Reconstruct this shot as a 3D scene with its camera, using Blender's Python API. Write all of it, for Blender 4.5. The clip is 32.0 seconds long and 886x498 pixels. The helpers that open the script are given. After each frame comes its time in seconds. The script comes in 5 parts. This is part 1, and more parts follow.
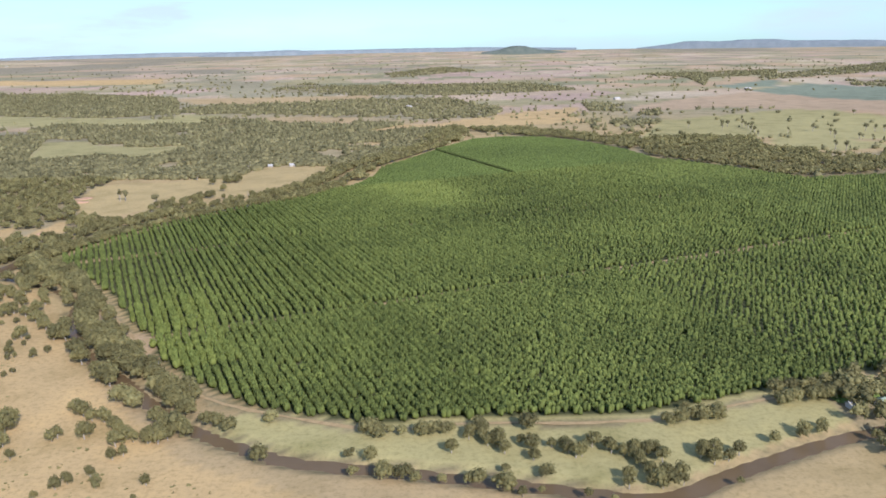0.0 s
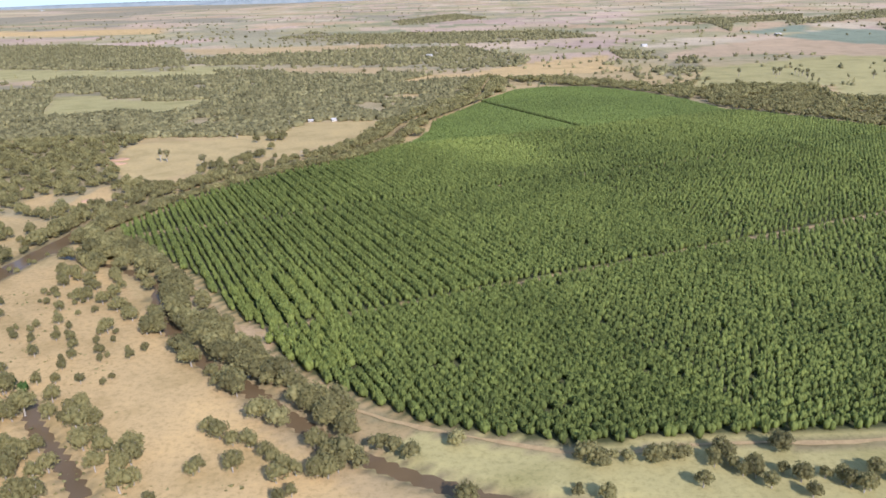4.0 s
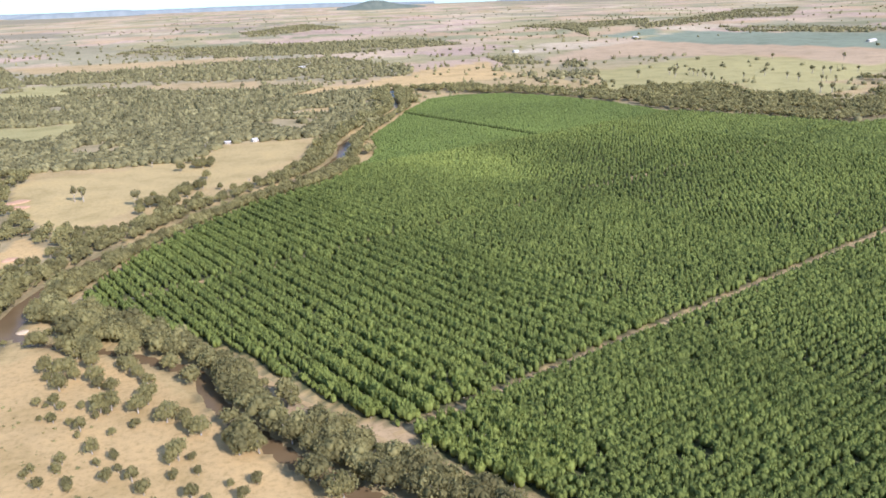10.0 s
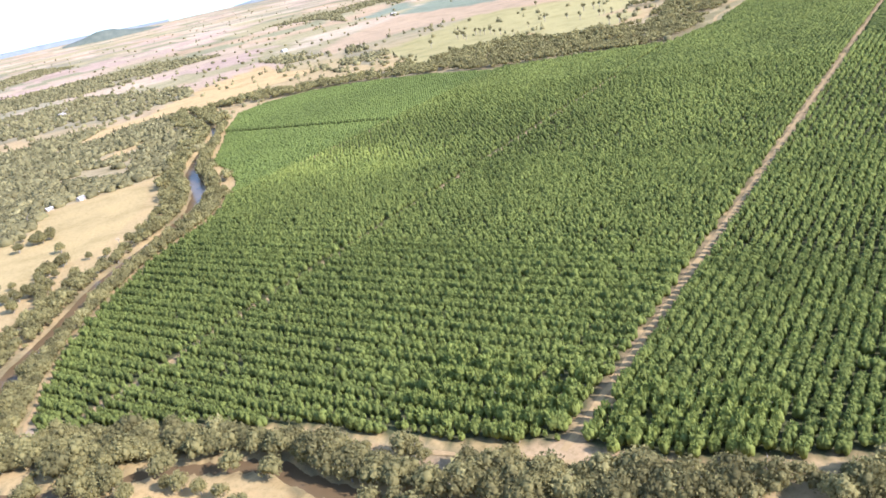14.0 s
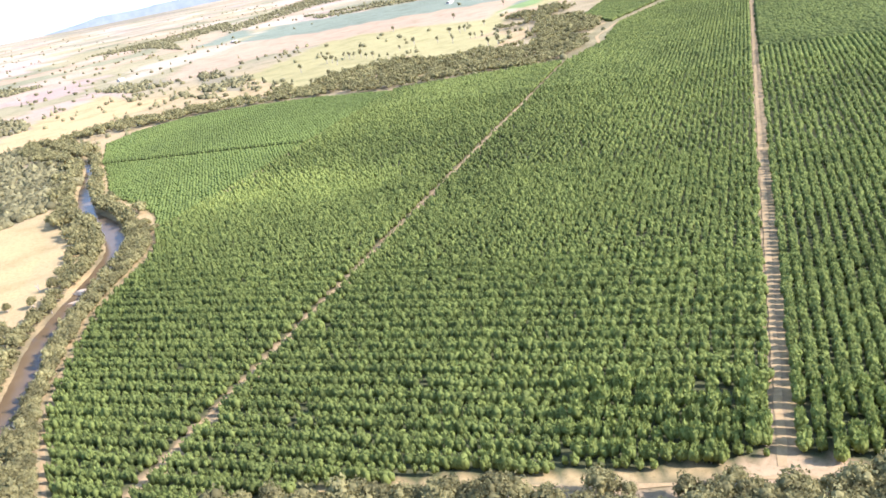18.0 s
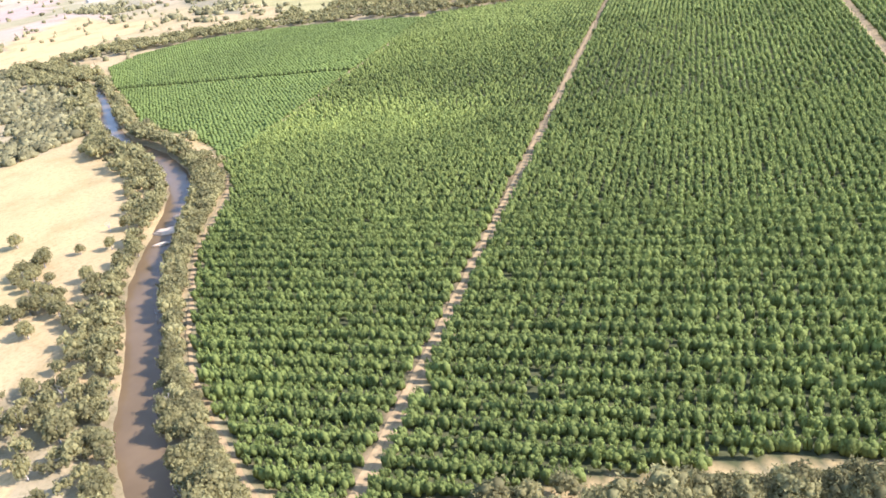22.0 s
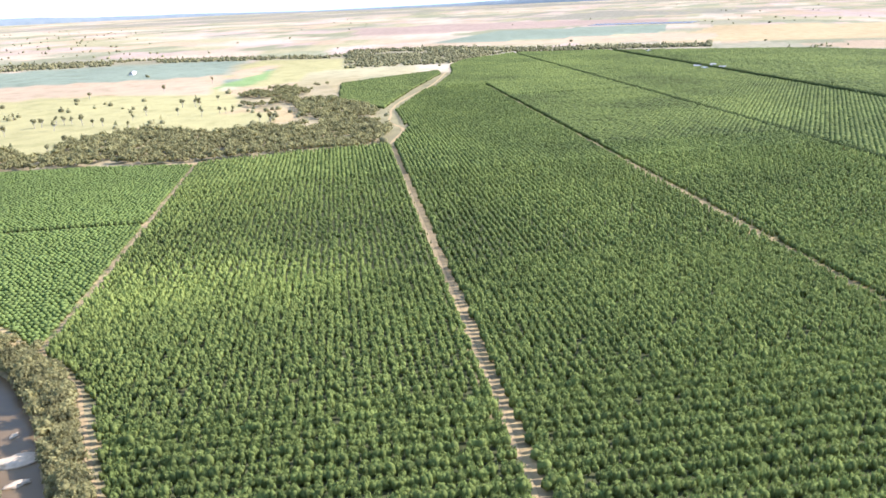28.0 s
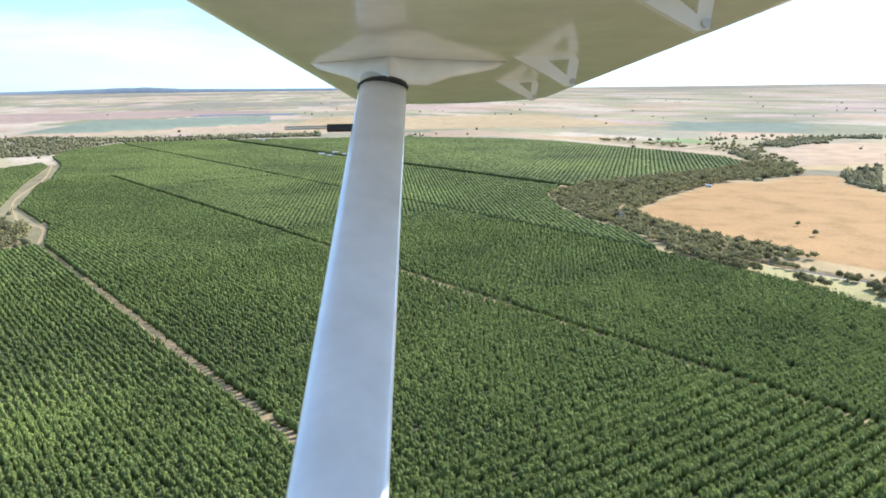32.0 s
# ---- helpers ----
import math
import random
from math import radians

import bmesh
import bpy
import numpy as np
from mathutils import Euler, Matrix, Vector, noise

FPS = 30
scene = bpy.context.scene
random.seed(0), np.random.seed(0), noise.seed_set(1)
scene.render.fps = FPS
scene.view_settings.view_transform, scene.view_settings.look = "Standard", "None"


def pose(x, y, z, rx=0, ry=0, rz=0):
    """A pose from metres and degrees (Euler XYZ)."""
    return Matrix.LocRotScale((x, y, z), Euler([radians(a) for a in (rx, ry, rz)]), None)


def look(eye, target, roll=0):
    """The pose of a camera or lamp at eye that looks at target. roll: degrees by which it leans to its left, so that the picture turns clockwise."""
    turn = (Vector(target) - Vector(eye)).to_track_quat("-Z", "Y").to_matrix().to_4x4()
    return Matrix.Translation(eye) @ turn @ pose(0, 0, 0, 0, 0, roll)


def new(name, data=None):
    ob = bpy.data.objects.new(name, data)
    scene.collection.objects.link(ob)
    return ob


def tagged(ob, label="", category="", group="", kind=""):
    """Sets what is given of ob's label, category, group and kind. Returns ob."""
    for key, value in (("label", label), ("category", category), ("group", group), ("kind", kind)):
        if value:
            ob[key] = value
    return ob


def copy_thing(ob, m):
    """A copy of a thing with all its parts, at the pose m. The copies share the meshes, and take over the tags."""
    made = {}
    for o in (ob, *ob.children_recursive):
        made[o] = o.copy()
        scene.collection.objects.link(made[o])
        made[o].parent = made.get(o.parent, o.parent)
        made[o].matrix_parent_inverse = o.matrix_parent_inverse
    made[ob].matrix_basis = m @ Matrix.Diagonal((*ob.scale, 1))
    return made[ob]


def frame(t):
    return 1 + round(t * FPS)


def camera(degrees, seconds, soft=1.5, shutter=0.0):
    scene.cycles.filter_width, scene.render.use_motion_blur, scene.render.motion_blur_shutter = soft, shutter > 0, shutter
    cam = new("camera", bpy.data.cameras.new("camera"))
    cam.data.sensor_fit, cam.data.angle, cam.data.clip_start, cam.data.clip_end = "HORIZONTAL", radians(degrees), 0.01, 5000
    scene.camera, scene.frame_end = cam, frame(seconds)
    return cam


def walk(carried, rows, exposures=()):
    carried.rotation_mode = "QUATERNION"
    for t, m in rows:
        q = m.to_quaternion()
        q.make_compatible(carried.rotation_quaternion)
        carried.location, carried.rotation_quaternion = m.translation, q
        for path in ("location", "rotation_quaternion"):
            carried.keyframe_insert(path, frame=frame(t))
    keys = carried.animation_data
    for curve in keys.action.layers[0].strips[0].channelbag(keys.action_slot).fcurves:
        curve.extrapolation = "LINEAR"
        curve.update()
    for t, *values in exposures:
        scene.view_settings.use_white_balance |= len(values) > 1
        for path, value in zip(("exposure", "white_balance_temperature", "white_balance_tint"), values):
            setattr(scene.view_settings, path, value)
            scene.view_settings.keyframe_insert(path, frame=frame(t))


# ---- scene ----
# Metres; the camera flies about 200 m over flat ground. u runs along the farm tracks, v across them.
cam = camera(58.1, 32.0, soft=1.7)
ROWS = [
    (0.0, 0.00, 0.00, 219.31, 75.29, 1.03, -0.40),
    (0.5, -14.23, 12.03, 218.28, 77.35, 2.53, 4.01),
    (1.0, -28.47, 24.05, 217.26, 79.09, 3.69, 5.44),
    (1.5, -42.73, 36.08, 216.25, 81.36, 3.48, 3.78),
    (2.0, -57.02, 48.16, 215.28, 79.23, 3.26, 2.31),
    (2.5, -71.29, 60.31, 214.34, 74.84, 2.91, 1.11),
    (3.0, -85.51, 72.49, 213.42, 74.43, 2.69, 0.79),
    (3.5, -99.61, 84.72, 212.51, 71.63, 1.95, -0.22),
    (5.5, -152.83, 134.64, 208.98, 72.73, 2.23, -5.00),
    (6.0, -166.89, 147.05, 207.79, 72.49, 3.15, -5.74),
    (6.5, -181.11, 159.44, 206.56, 73.10, 2.19, -6.05),
    (7.0, -195.46, 171.79, 205.30, 73.37, 0.54, -6.04),
    (7.5, -209.84, 184.11, 204.05, 72.73, -1.28, -5.57),
    (8.0, -224.21, 196.36, 202.85, 71.32, -1.55, -4.12),
    (8.5, -238.52, 208.49, 201.74, 70.86, 0.24, -8.08),
    (9.0, -252.86, 220.43, 200.73, 72.58, 1.35, -11.33),
    (9.5, -267.22, 232.36, 199.90, 72.55, 2.04, -12.51),
    (10.0, -281.62, 244.41, 199.27, 72.26, 1.91, -14.21),
    (10.5, -296.02, 256.64, 198.87, 72.07, 4.82, -15.36),
    (11.0, -310.41, 269.10, 198.69, 72.21, 7.17, -16.68),
    (11.5, -324.75, 281.78, 198.73, 71.64, 8.46, -18.00),
    (12.0, -339.02, 294.74, 198.94, 70.86, 9.33, -19.69),
    (12.5, -353.15, 307.96, 199.31, 69.22, 10.21, -21.50),
    (13.0, -367.10, 321.44, 199.76, 67.85, 12.13, -24.22),
    (13.5, -380.84, 335.13, 200.27, 69.33, 13.40, -30.80),
    (15.5, -429.68, 394.44, 202.78, 68.64, 10.10, -38.07),
    (16.0, -439.79, 409.97, 203.22, 69.09, 13.07, -40.91),
    (16.5, -449.50, 425.68, 203.62, 68.51, 14.31, -44.01),
    (17.0, -458.84, 441.67, 203.95, 67.58, 14.79, -46.83),
    (17.5, -467.77, 457.94, 204.19, 68.64, 13.08, -47.34),
    (18.0, -476.23, 474.58, 204.29, 69.08, 10.58, -47.61),
    (18.5, -484.16, 491.55, 204.25, 69.41, 9.78, -49.71),
    (19.0, -491.52, 508.96, 204.08, 71.50, 11.09, -53.69),
    (19.5, -498.21, 526.90, 203.82, 72.78, 7.51, -53.20),
    (20.0, -504.11, 545.23, 203.52, 72.41, 7.90, -50.68),
    (20.5, -509.19, 563.65, 203.23, 68.20, 8.28, -49.32),
    (21.0, -513.55, 581.92, 202.99, 65.24, 8.59, -49.69),
    (21.5, -517.30, 599.90, 202.85, 62.64, 9.19, -49.81),
    (22.0, -520.51, 617.62, 202.83, 64.20, 8.49, -50.94),
    (22.5, -523.24, 635.10, 202.93, 68.10, 6.64, -52.96),
    (23.0, -525.54, 652.47, 203.12, 70.72, 7.21, -54.98),
    (23.5, -527.46, 669.74, 203.35, 70.46, 7.06, -57.52),
    (24.0, -529.02, 687.05, 203.60, 71.14, 6.68, -58.06),
    (24.5, -530.30, 704.34, 203.84, 70.51, 6.37, -59.48),
    (25.0, -531.32, 721.65, 204.10, 69.85, 7.81, -61.80),
    (25.5, -532.15, 738.92, 204.34, 70.77, 7.21, -63.47),
    (27.5, -531.57, 806.69, 204.70, 72.35, 2.74, -69.37),
    (28.0, -529.55, 823.41, 204.26, 72.45, 2.25, -74.48),
    (28.5, -527.18, 840.09, 203.73, 75.99, 0.38, -79.03),
    (29.0, -524.43, 856.69, 203.11, 76.55, 0.46, -84.98),
    (29.5, -521.33, 873.18, 202.42, 77.51, 1.87, -91.71),
    (30.0, -517.95, 889.48, 201.68, 77.71, 2.00, -97.98),
    (30.5, -514.40, 905.55, 200.89, 77.84, 0.51, -102.73),
    (31.0, -510.71, 921.46, 200.06, 78.37, 1.37, -104.17),
    (31.5, -506.89, 937.23, 199.20, 77.04, -0.98, -99.84),
    (32.0, -503.04, 952.92, 198.34, 78.08, 0.62, -103.64),
]
walk(cam, [(t, pose(x, y, z, rx, ry, rz)) for t, x, y, z, rx, ry, rz in ROWS],
     [(0, 0.48, 5800, 19), (2, 0.53, 5800, 19), (3, 0.71, 5800, 20), (4.5, 0.62, 5800, 21), (6, 0.60, 5800, 22), (9, 0.80, 5800, 21), (13, 1.26, 5820, 22), (16, 1.53, 5830, 24), (22, 1.68, 5830, 24), (24.5, 1.60, 5830, 24), (28, 1.62, 5780, 20), (29, 1.37, 5690, 18), (30, 1.23, 5630, 16), (32, 1.22, 5630, 16)])

# ---- light ----
U = Vector((math.cos(radians(23.2)), math.sin(radians(23.2)), 0))
V = Vector((-U.y, U.x, 0))
ORIGIN = Vector((-215, 580, 0))


def place(u, v, z=0.0):
    """World point from farm coordinates."""
    return ORIGIN + U * u + V * v + Vector((0, 0, z))


SUN_UP = radians(33)
toward = ((-V + U * 0.06).normalized() * math.cos(SUN_UP) + Vector((0, 0, math.sin(SUN_UP)))).normalized()
world = bpy.data.worlds.new("world")
scene.world = world
world.use_nodes = True
wt = world.node_tree
sky = wt.nodes.new("ShaderNodeTexSky")
sky.sky_type, sky.sun_disc = "NISHITA", False
sky.sun_elevation = math.asin(toward.z)
sky.sun_rotation = math.atan2(toward.x, toward.y)
sky.air_density, sky.dust_density, sky.altitude = 1.0, 0.3, 200
# thin high cloud over the blue
where = wt.nodes.new("ShaderNodeTexCoord")
stretch = wt.nodes.new("ShaderNodeMapping")
stretch.inputs["Scale"].default_value = (2.0, 2.0, 11.0)
wt.links.new(where.outputs["Generated"], stretch.inputs[0])
wisps = wt.nodes.new("ShaderNodeTexNoise")
wisps.inputs["Scale"].default_value, wisps.inputs["Detail"].default_value, wisps.inputs["Roughness"].default_value = 1.3, 8, 0.6
wt.links.new(stretch.outputs[0], wisps.inputs[0])
cut = wt.nodes.new("ShaderNodeMapRange")
cut.inputs[1].default_value, cut.inputs[2].default_value, cut.inputs[3].default_value, cut.inputs[4].default_value = 0.44, 0.68, 0.10, 0.88
wt.links.new(wisps.outputs[0], cut.inputs[0])
over = wt.nodes.new("ShaderNodeMix")
over.data_type = "RGBA"
over.inputs[7].default_value = (3.4, 4.0, 4.4, 1)
wt.links.new(cut.outputs[0], over.inputs[0])
clean = wt.nodes.new("ShaderNodeMix")
clean.data_type, clean.blend_type = "RGBA", "MULTIPLY"
clean.inputs[0].default_value, clean.inputs[7].default_value = 1.0, (0.41, 0.66, 0.85, 1)
wt.links.new(sky.outputs[0], clean.inputs[6])
wt.links.new(clean.outputs[2], over.inputs[6])
wt.links.new(over.outputs[2], wt.nodes["Background"].inputs[0])
wt.nodes["Background"].inputs[1].default_value = 0.15
sun = new("sun", bpy.data.lights.new("sun", "SUN"))
sun.data.energy, sun.data.angle, sun.data.color = 3.95, radians(0.53), (1.0, 0.93, 0.82)
sun.matrix_world = look((0, 0, 900), Vector((0, 0, 900)) - toward)

# ---- distance ----
# Beyond NEAR metres from MID the land is drawn in towards the eye, so that 40 km of plain fit into view range.
MID = np.array((-250.0, 500.0))
NEAR, BAND, EYE_Z = 2600.0, 1700.0, 187.0


def warp(xy):
    """Places on the plain (n, 2) as they stand: places (n, 3) and the scale there."""
    d = np.asarray(xy, float) - MID
    far = np.maximum(np.hypot(d[:, 0], d[:, 1]), 1e-6)
    s = np.maximum(1 - NEAR / far, 0) / 0.93
    r = np.where(far < NEAR, far, NEAR + BAND * s)
    z = np.where(far < NEAR, 0.0, EYE_Z * (1 - r / far))
    return np.c_[MID + d * (r / far)[:, None], z], r / far


# ---- materials ----
def material(name, rough=0.8, spec=0.2):
    m = bpy.data.materials.new(name)
    m.use_nodes = True
    b = m.node_tree.nodes["Principled BSDF"]
    b.inputs["Roughness"].default_value, b.inputs["Specular IOR Level"].default_value = rough, spec
    return m, m.node_tree.nodes, m.node_tree.links, b


def ramp(n, stops):
    r = n.new("ShaderNodeValToRGB")
    e = r.color_ramp.elements
    while len(e) < len(stops):
        e.new(0.5)
    for k, (at, c) in zip(e, stops):
        k.position, k.color = at, (*c, 1)
    return r


def noise_node(n, l, coord, scale, detail=5.0, rough=0.6):
    t = n.new("ShaderNodeTexNoise")
    t.inputs["Scale"].default_value, t.inputs["Detail"].default_value, t.inputs["Roughness"].default_value = scale, detail, rough
    l.new(coord, t.inputs["Vector"])
    return t


def mixed(n, l, kind, fac, a, b):
    """A colour mix; fac, a and b are sockets or values."""
    m = n.new("ShaderNodeMix")
    m.data_type, m.blend_type = "RGBA", kind
    for socket, value in ((m.inputs[0], fac), (m.inputs[6], a), (m.inputs[7], b)):
        if isinstance(value, bpy.types.NodeSocket):
            l.new(value, socket)
        elif isinstance(value, tuple):
            socket.default_value = (*value, 1)
        else:
            socket.default_value = value
    return m.outputs[2]


def leaf_material(name, dark, mid, light, soft=0.12):
    """Foliage: a tint for each plant, a shift for each clump of leaves, and fine mottling."""
    m, n, l, b = material(name, 0.8, 0.08)
    tint = n.new("ShaderNodeAttribute")
    tint.attribute_name = "tint"
    geo = n.new("ShaderNodeNewGeometry")
    fine = noise_node(n, l, geo.outputs["Position"], 1.3, 3)
    add = n.new("ShaderNodeMath")
    add.operation = "MULTIPLY_ADD"
    l.new(geo.outputs["Random Per Island"], add.inputs[0])
    add.inputs[1].default_value = 0.20
    l.new(tint.outputs["Fac"], add.inputs[2])
    add2 = n.new("ShaderNodeMath")
    add2.operation = "MULTIPLY_ADD"
    l.new(fine.outputs["Fac"], add2.inputs[0])
    add2.inputs[1].default_value = 0.42
    l.new(add.outputs[0], add2.inputs[2])
    r = ramp(n, ((0.25, dark), (0.62, mid), (1.0, light)))
    l.new(add2.outputs[0], r.inputs[0])
    l.new(r.outputs[0], b.inputs["Base Color"])
    rough = noise_node(n, l, geo.outputs["Position"], 2.6, 4, 0.7)
    bump = n.new("ShaderNodeBump")
    bump.inputs["Strength"].default_value, bump.inputs["Distance"].default_value = 0.5, 0.4
    l.new(rough.outputs["Fac"], bump.inputs["Height"])
    l.new(bump.outputs[0], b.inputs["Normal"])
    glow = n.new("ShaderNodeBsdfTranslucent")
    l.new(r.outputs[0], glow.inputs[0])
    mix = n.new("ShaderNodeMixShader")
    mix.inputs[0].default_value = soft
    l.new(b.outputs[0], mix.inputs[1])
    l.new(glow.outputs[0], mix.inputs[2])
    l.new(mix.outputs[0], n["Material Output"].inputs[0])
    return m


ORCHARD = leaf_material("orchard_leaves", (0.084, 0.105, 0.033), (0.208, 0.246, 0.066), (0.338, 0.384, 0.098), 0.30)
GUM = leaf_material("gum_leaves", (0.155, 0.140, 0.062), (0.288, 0.258, 0.108), (0.385, 0.345, 0.150), 0.36)
WOODS = leaf_material("woodland_leaves", (0.128, 0.117, 0.058), (0.260, 0.234, 0.112), (0.380, 0.340, 0.166), 0.28)
YOUNG = leaf_material("young_orchard_leaves", (0.105, 0.132, 0.042), (0.178, 0.228, 0.062), (0.245, 0.308, 0.082), 0.30)


def bark_material():
    m, n, l, b = material("bark", 0.9)
    geo = n.new("ShaderNodeNewGeometry")
    t = noise_node(n, l, geo.outputs["Position"], 2.0)
    r = ramp(n, ((0.3, (0.16, 0.13, 0.10)), (0.7, (0.50, 0.45, 0.38))))
    l.new(t.outputs["Fac"], r.inputs[0])
    l.new(r.outputs[0], b.inputs["Base Color"])
    return m


BARK = bark_material()


def ground_material():
    """Painted cover (vertex colours: what grows or lies there, with haze far off and shade under the orchard painted
    in) broken up by grass tufts, bare earth and cattle pads.
    """
    m, n, l, b = material("ground", 0.95, 0.05)
    cover = n.new("ShaderNodeAttribute")
    cover.attribute_name = "cover"
    uv = n.new("ShaderNodeUVMap")
    uv.uv_map = "plain"
    big = noise_node(n, l, uv.outputs[0], 0.018, 6, 0.65)
    small = noise_node(n, l, uv.outputs[0], 0.28, 8, 0.78)
    r1 = ramp(n, ((0.30, (0.74, 0.75, 0.68)), (0.5, (1.0, 1.0, 1.0)), (0.72, (1.14, 1.11, 1.06))))
    l.new(big.outputs["Fac"], r1.inputs[0])
    r2 = ramp(n, ((0.3, (0.52, 0.54, 0.46)), (0.50, (1.0, 1.0, 1.0)), (0.75, (1.18, 1.14, 1.08))))
    l.new(small.outputs["Fac"], r2.inputs[0])
    c = mixed(n, l, "MULTIPLY", 1.0, cover.outputs["Color"], r1.outputs[0])
    c = mixed(n, l, "MULTIPLY", 0.8, c, r2.outputs[0])
    l.new(c, b.inputs["Base Color"])
    bump = n.new("ShaderNodeBump")
    bump.inputs["Strength"].default_value, bump.inputs["Distance"].default_value = 0.6, 0.4
    l.new(small.outputs["Fac"], bump.inputs["Height"])
    l.new(bump.outputs[0], b.inputs["Normal"])
    return m


GROUND = ground_material()


def earth_material(name, dark, light, scale=0.5):
    m, n, l, b = material(name, 0.95, 0.05)
    geo = n.new("ShaderNodeNewGeometry")
    t = noise_node(n, l, geo.outputs["Position"], scale, 6, 0.7)
    r = ramp(n, ((0.3, dark), (0.7, light)))
    l.new(t.outputs["Fac"], r.inputs[0])
    l.new(r.outputs[0], b.inputs["Base Color"])
    bump = n.new("ShaderNodeBump")
    bump.inputs["Strength"].default_value, bump.inputs["Distance"].default_value = 0.5, 0.2
    l.new(t.outputs["Fac"], bump.inputs["Height"])
    l.new(bump.outputs[0], b.inputs["Normal"])
    return m


TRACK = earth_material("track_earth", (0.32, 0.225, 0.115), (0.46, 0.335, 0.172), 0.25)
SAND = earth_material("sand", (0.42, 0.32, 0.21), (0.60, 0.47, 0.33), 0.4)


def water_material():
    m, n, l, b = material("river_water", 0.25, 0.10)
    geo = n.new("ShaderNodeNewGeometry")
    t = noise_node(n, l, geo.outputs["Position"], 0.03, 4)
    r = ramp(n, ((0.3, (0.128, 0.087, 0.044)), (0.7, (0.168, 0.115, 0.061))))
    l.new(t.outputs["Fac"], r.inputs[0])
    l.new(r.outputs[0], b.inputs["Base Color"])
    w = noise_node(n, l, geo.outputs["Position"], 1.2, 3)
    bump = n.new("ShaderNodeBump")
    bump.inputs["Strength"].default_value, bump.inputs["Distance"].default_value = 0.12, 0.1
    l.new(w.outputs["Fac"], bump.inputs["Height"])
    l.new(bump.outputs[0], b.inputs["Normal"])
    return m


WATER = water_material()


# ---- mesh tools ----
def mesh_from(name, verts, faces, mat, tint=None, smooth=False):
    """A mesh from arrays; faces of one size only (n, 3) or (n, 4)."""
    me = bpy.data.meshes.new(name)
    verts, faces = np.ascontiguousarray(verts, np.float32), np.ascontiguousarray(faces, np.int32)
    size = faces.shape[1]
    me.vertices.add(len(verts))
    me.vertices.foreach_set("co", verts.ravel())
    me.loops.add(faces.size)
    me.loops.foreach_set("vertex_index", faces.ravel())
    me.polygons.add(len(faces))
    me.polygons.foreach_set("loop_start", np.arange(0, faces.size, size, dtype=np.int32))
    if smooth:
        me.polygons.foreach_set("use_smooth", np.ones(len(faces), bool))
    if tint is not None:
        a = me.attributes.new("tint", "FLOAT", "POINT")
        a.data.foreach_set("value", np.ascontiguousarray(tint, np.float32))
    me.materials.append(mat)
    me.update(calc_edges=True)
    return me


def part(name, bm, mat, parent, label=""):
    me = bpy.data.meshes.new(name)
    bm.to_mesh(me)
    bm.free()
    me.materials.append(mat)
    ob = new(name, me)
    ob.parent = parent
    return tagged(ob, label)


def ico(level, seed, lump=0.25):
    """A lumpy ball of radius 1: places and triangles."""
    bm = bmesh.new()
    bmesh.ops.create_icosphere(bm, subdivisions=level, radius=1)
    shift = Vector((seed * 3.7, seed * 1.3, 0))
    for q in bm.verts:
        q.co *= 1 + lump * noise.noise(q.co * 1.7 + shift) * 2
    v = np.array([q.co for q in bm.verts])
    f = np.array([[q.index for q in p.verts] for p in bm.faces])
    bm.free()
    return v, f


def leaf_shell(rng, count, size, low=-0.35, lift=0.55):
    """Sprays of leaves as pointed triangles standing off a ball of radius 1."""
    z = rng.uniform(low, 1, count)
    a = rng.uniform(0, 2 * np.pi, count)
    r = np.sqrt(1 - np.minimum(z, 1) ** 2)
    out = np.c_[r * np.cos(a), r * np.sin(a), z]
    c = out * rng.uniform(0.84, 1.08, count)[:, None]
    side = np.cross(out, rng.normal(size=(count, 3)))
    side /= np.linalg.norm(side, axis=1)[:, None]
    up = np.cross(side, out) * 0.6 + out * rng.uniform(0.1, 0.8, count)[:, None] + (0, 0, lift)
    if lift < 0.5:
        wild = rng.normal(size=(count, 3)) + out * 0.9
        up = wild / np.linalg.norm(wild, axis=1)[:, None] + (0, 0, lift)
    s = (size * rng.uniform(0.6, 1.35, count))[:, None]
    v = np.stack([c - side * s, c + side * s, c + up * s * 1.7], 1).reshape(-1, 3)
    return v, np.arange(count)[:, None] * 3 + np.arange(3)


def crown(seed, level, leaves, size, lump=0.25, squash=(1, 1, 1), low=-0.35, lift=0.55, core=0.93):
    rng = np.random.default_rng(seed)
    v, f = ico(level, seed, lump)
    v = v * core
    if leaves:
        lv, lf = leaf_shell(rng, leaves, size, low, lift)
        v, f = np.r_[v, lv], np.r_[f, lf + len(v)]
    return v * squash, f


def upright(seed, lobes, leaves, size=0.22):
    """A crown of steep lobes side by side, with sprays of leaves standing up from them, within a radius of about 1."""
    rng = np.random.default_rng(900 + seed)
    vs, fs, at = [], [], 0
    for k in range(lobes):
        a, d = 2.4 * k + rng.uniform(-0.5, 0.5), (0.0 if k == 0 else rng.uniform(0.40, 0.58))
        v, f = ico(1, seed * 17 + k, 0.22)
        w = rng.uniform(0.44, 0.58)
        v = v * (w, w, rng.uniform(0.66, 0.92)) + (d * math.cos(a), d * math.sin(a), rng.uniform(-0.18, 0.12))
        vs.append(v), fs.append(f + at)
        at += len(v)
    if leaves:
        v, f = leaf_shell(rng, leaves, size, -0.1, 0.95)
        vs.append(v * (0.86, 0.86, 0.9)), fs.append(f + at)
    return np.concatenate(vs), np.concatenate(fs)


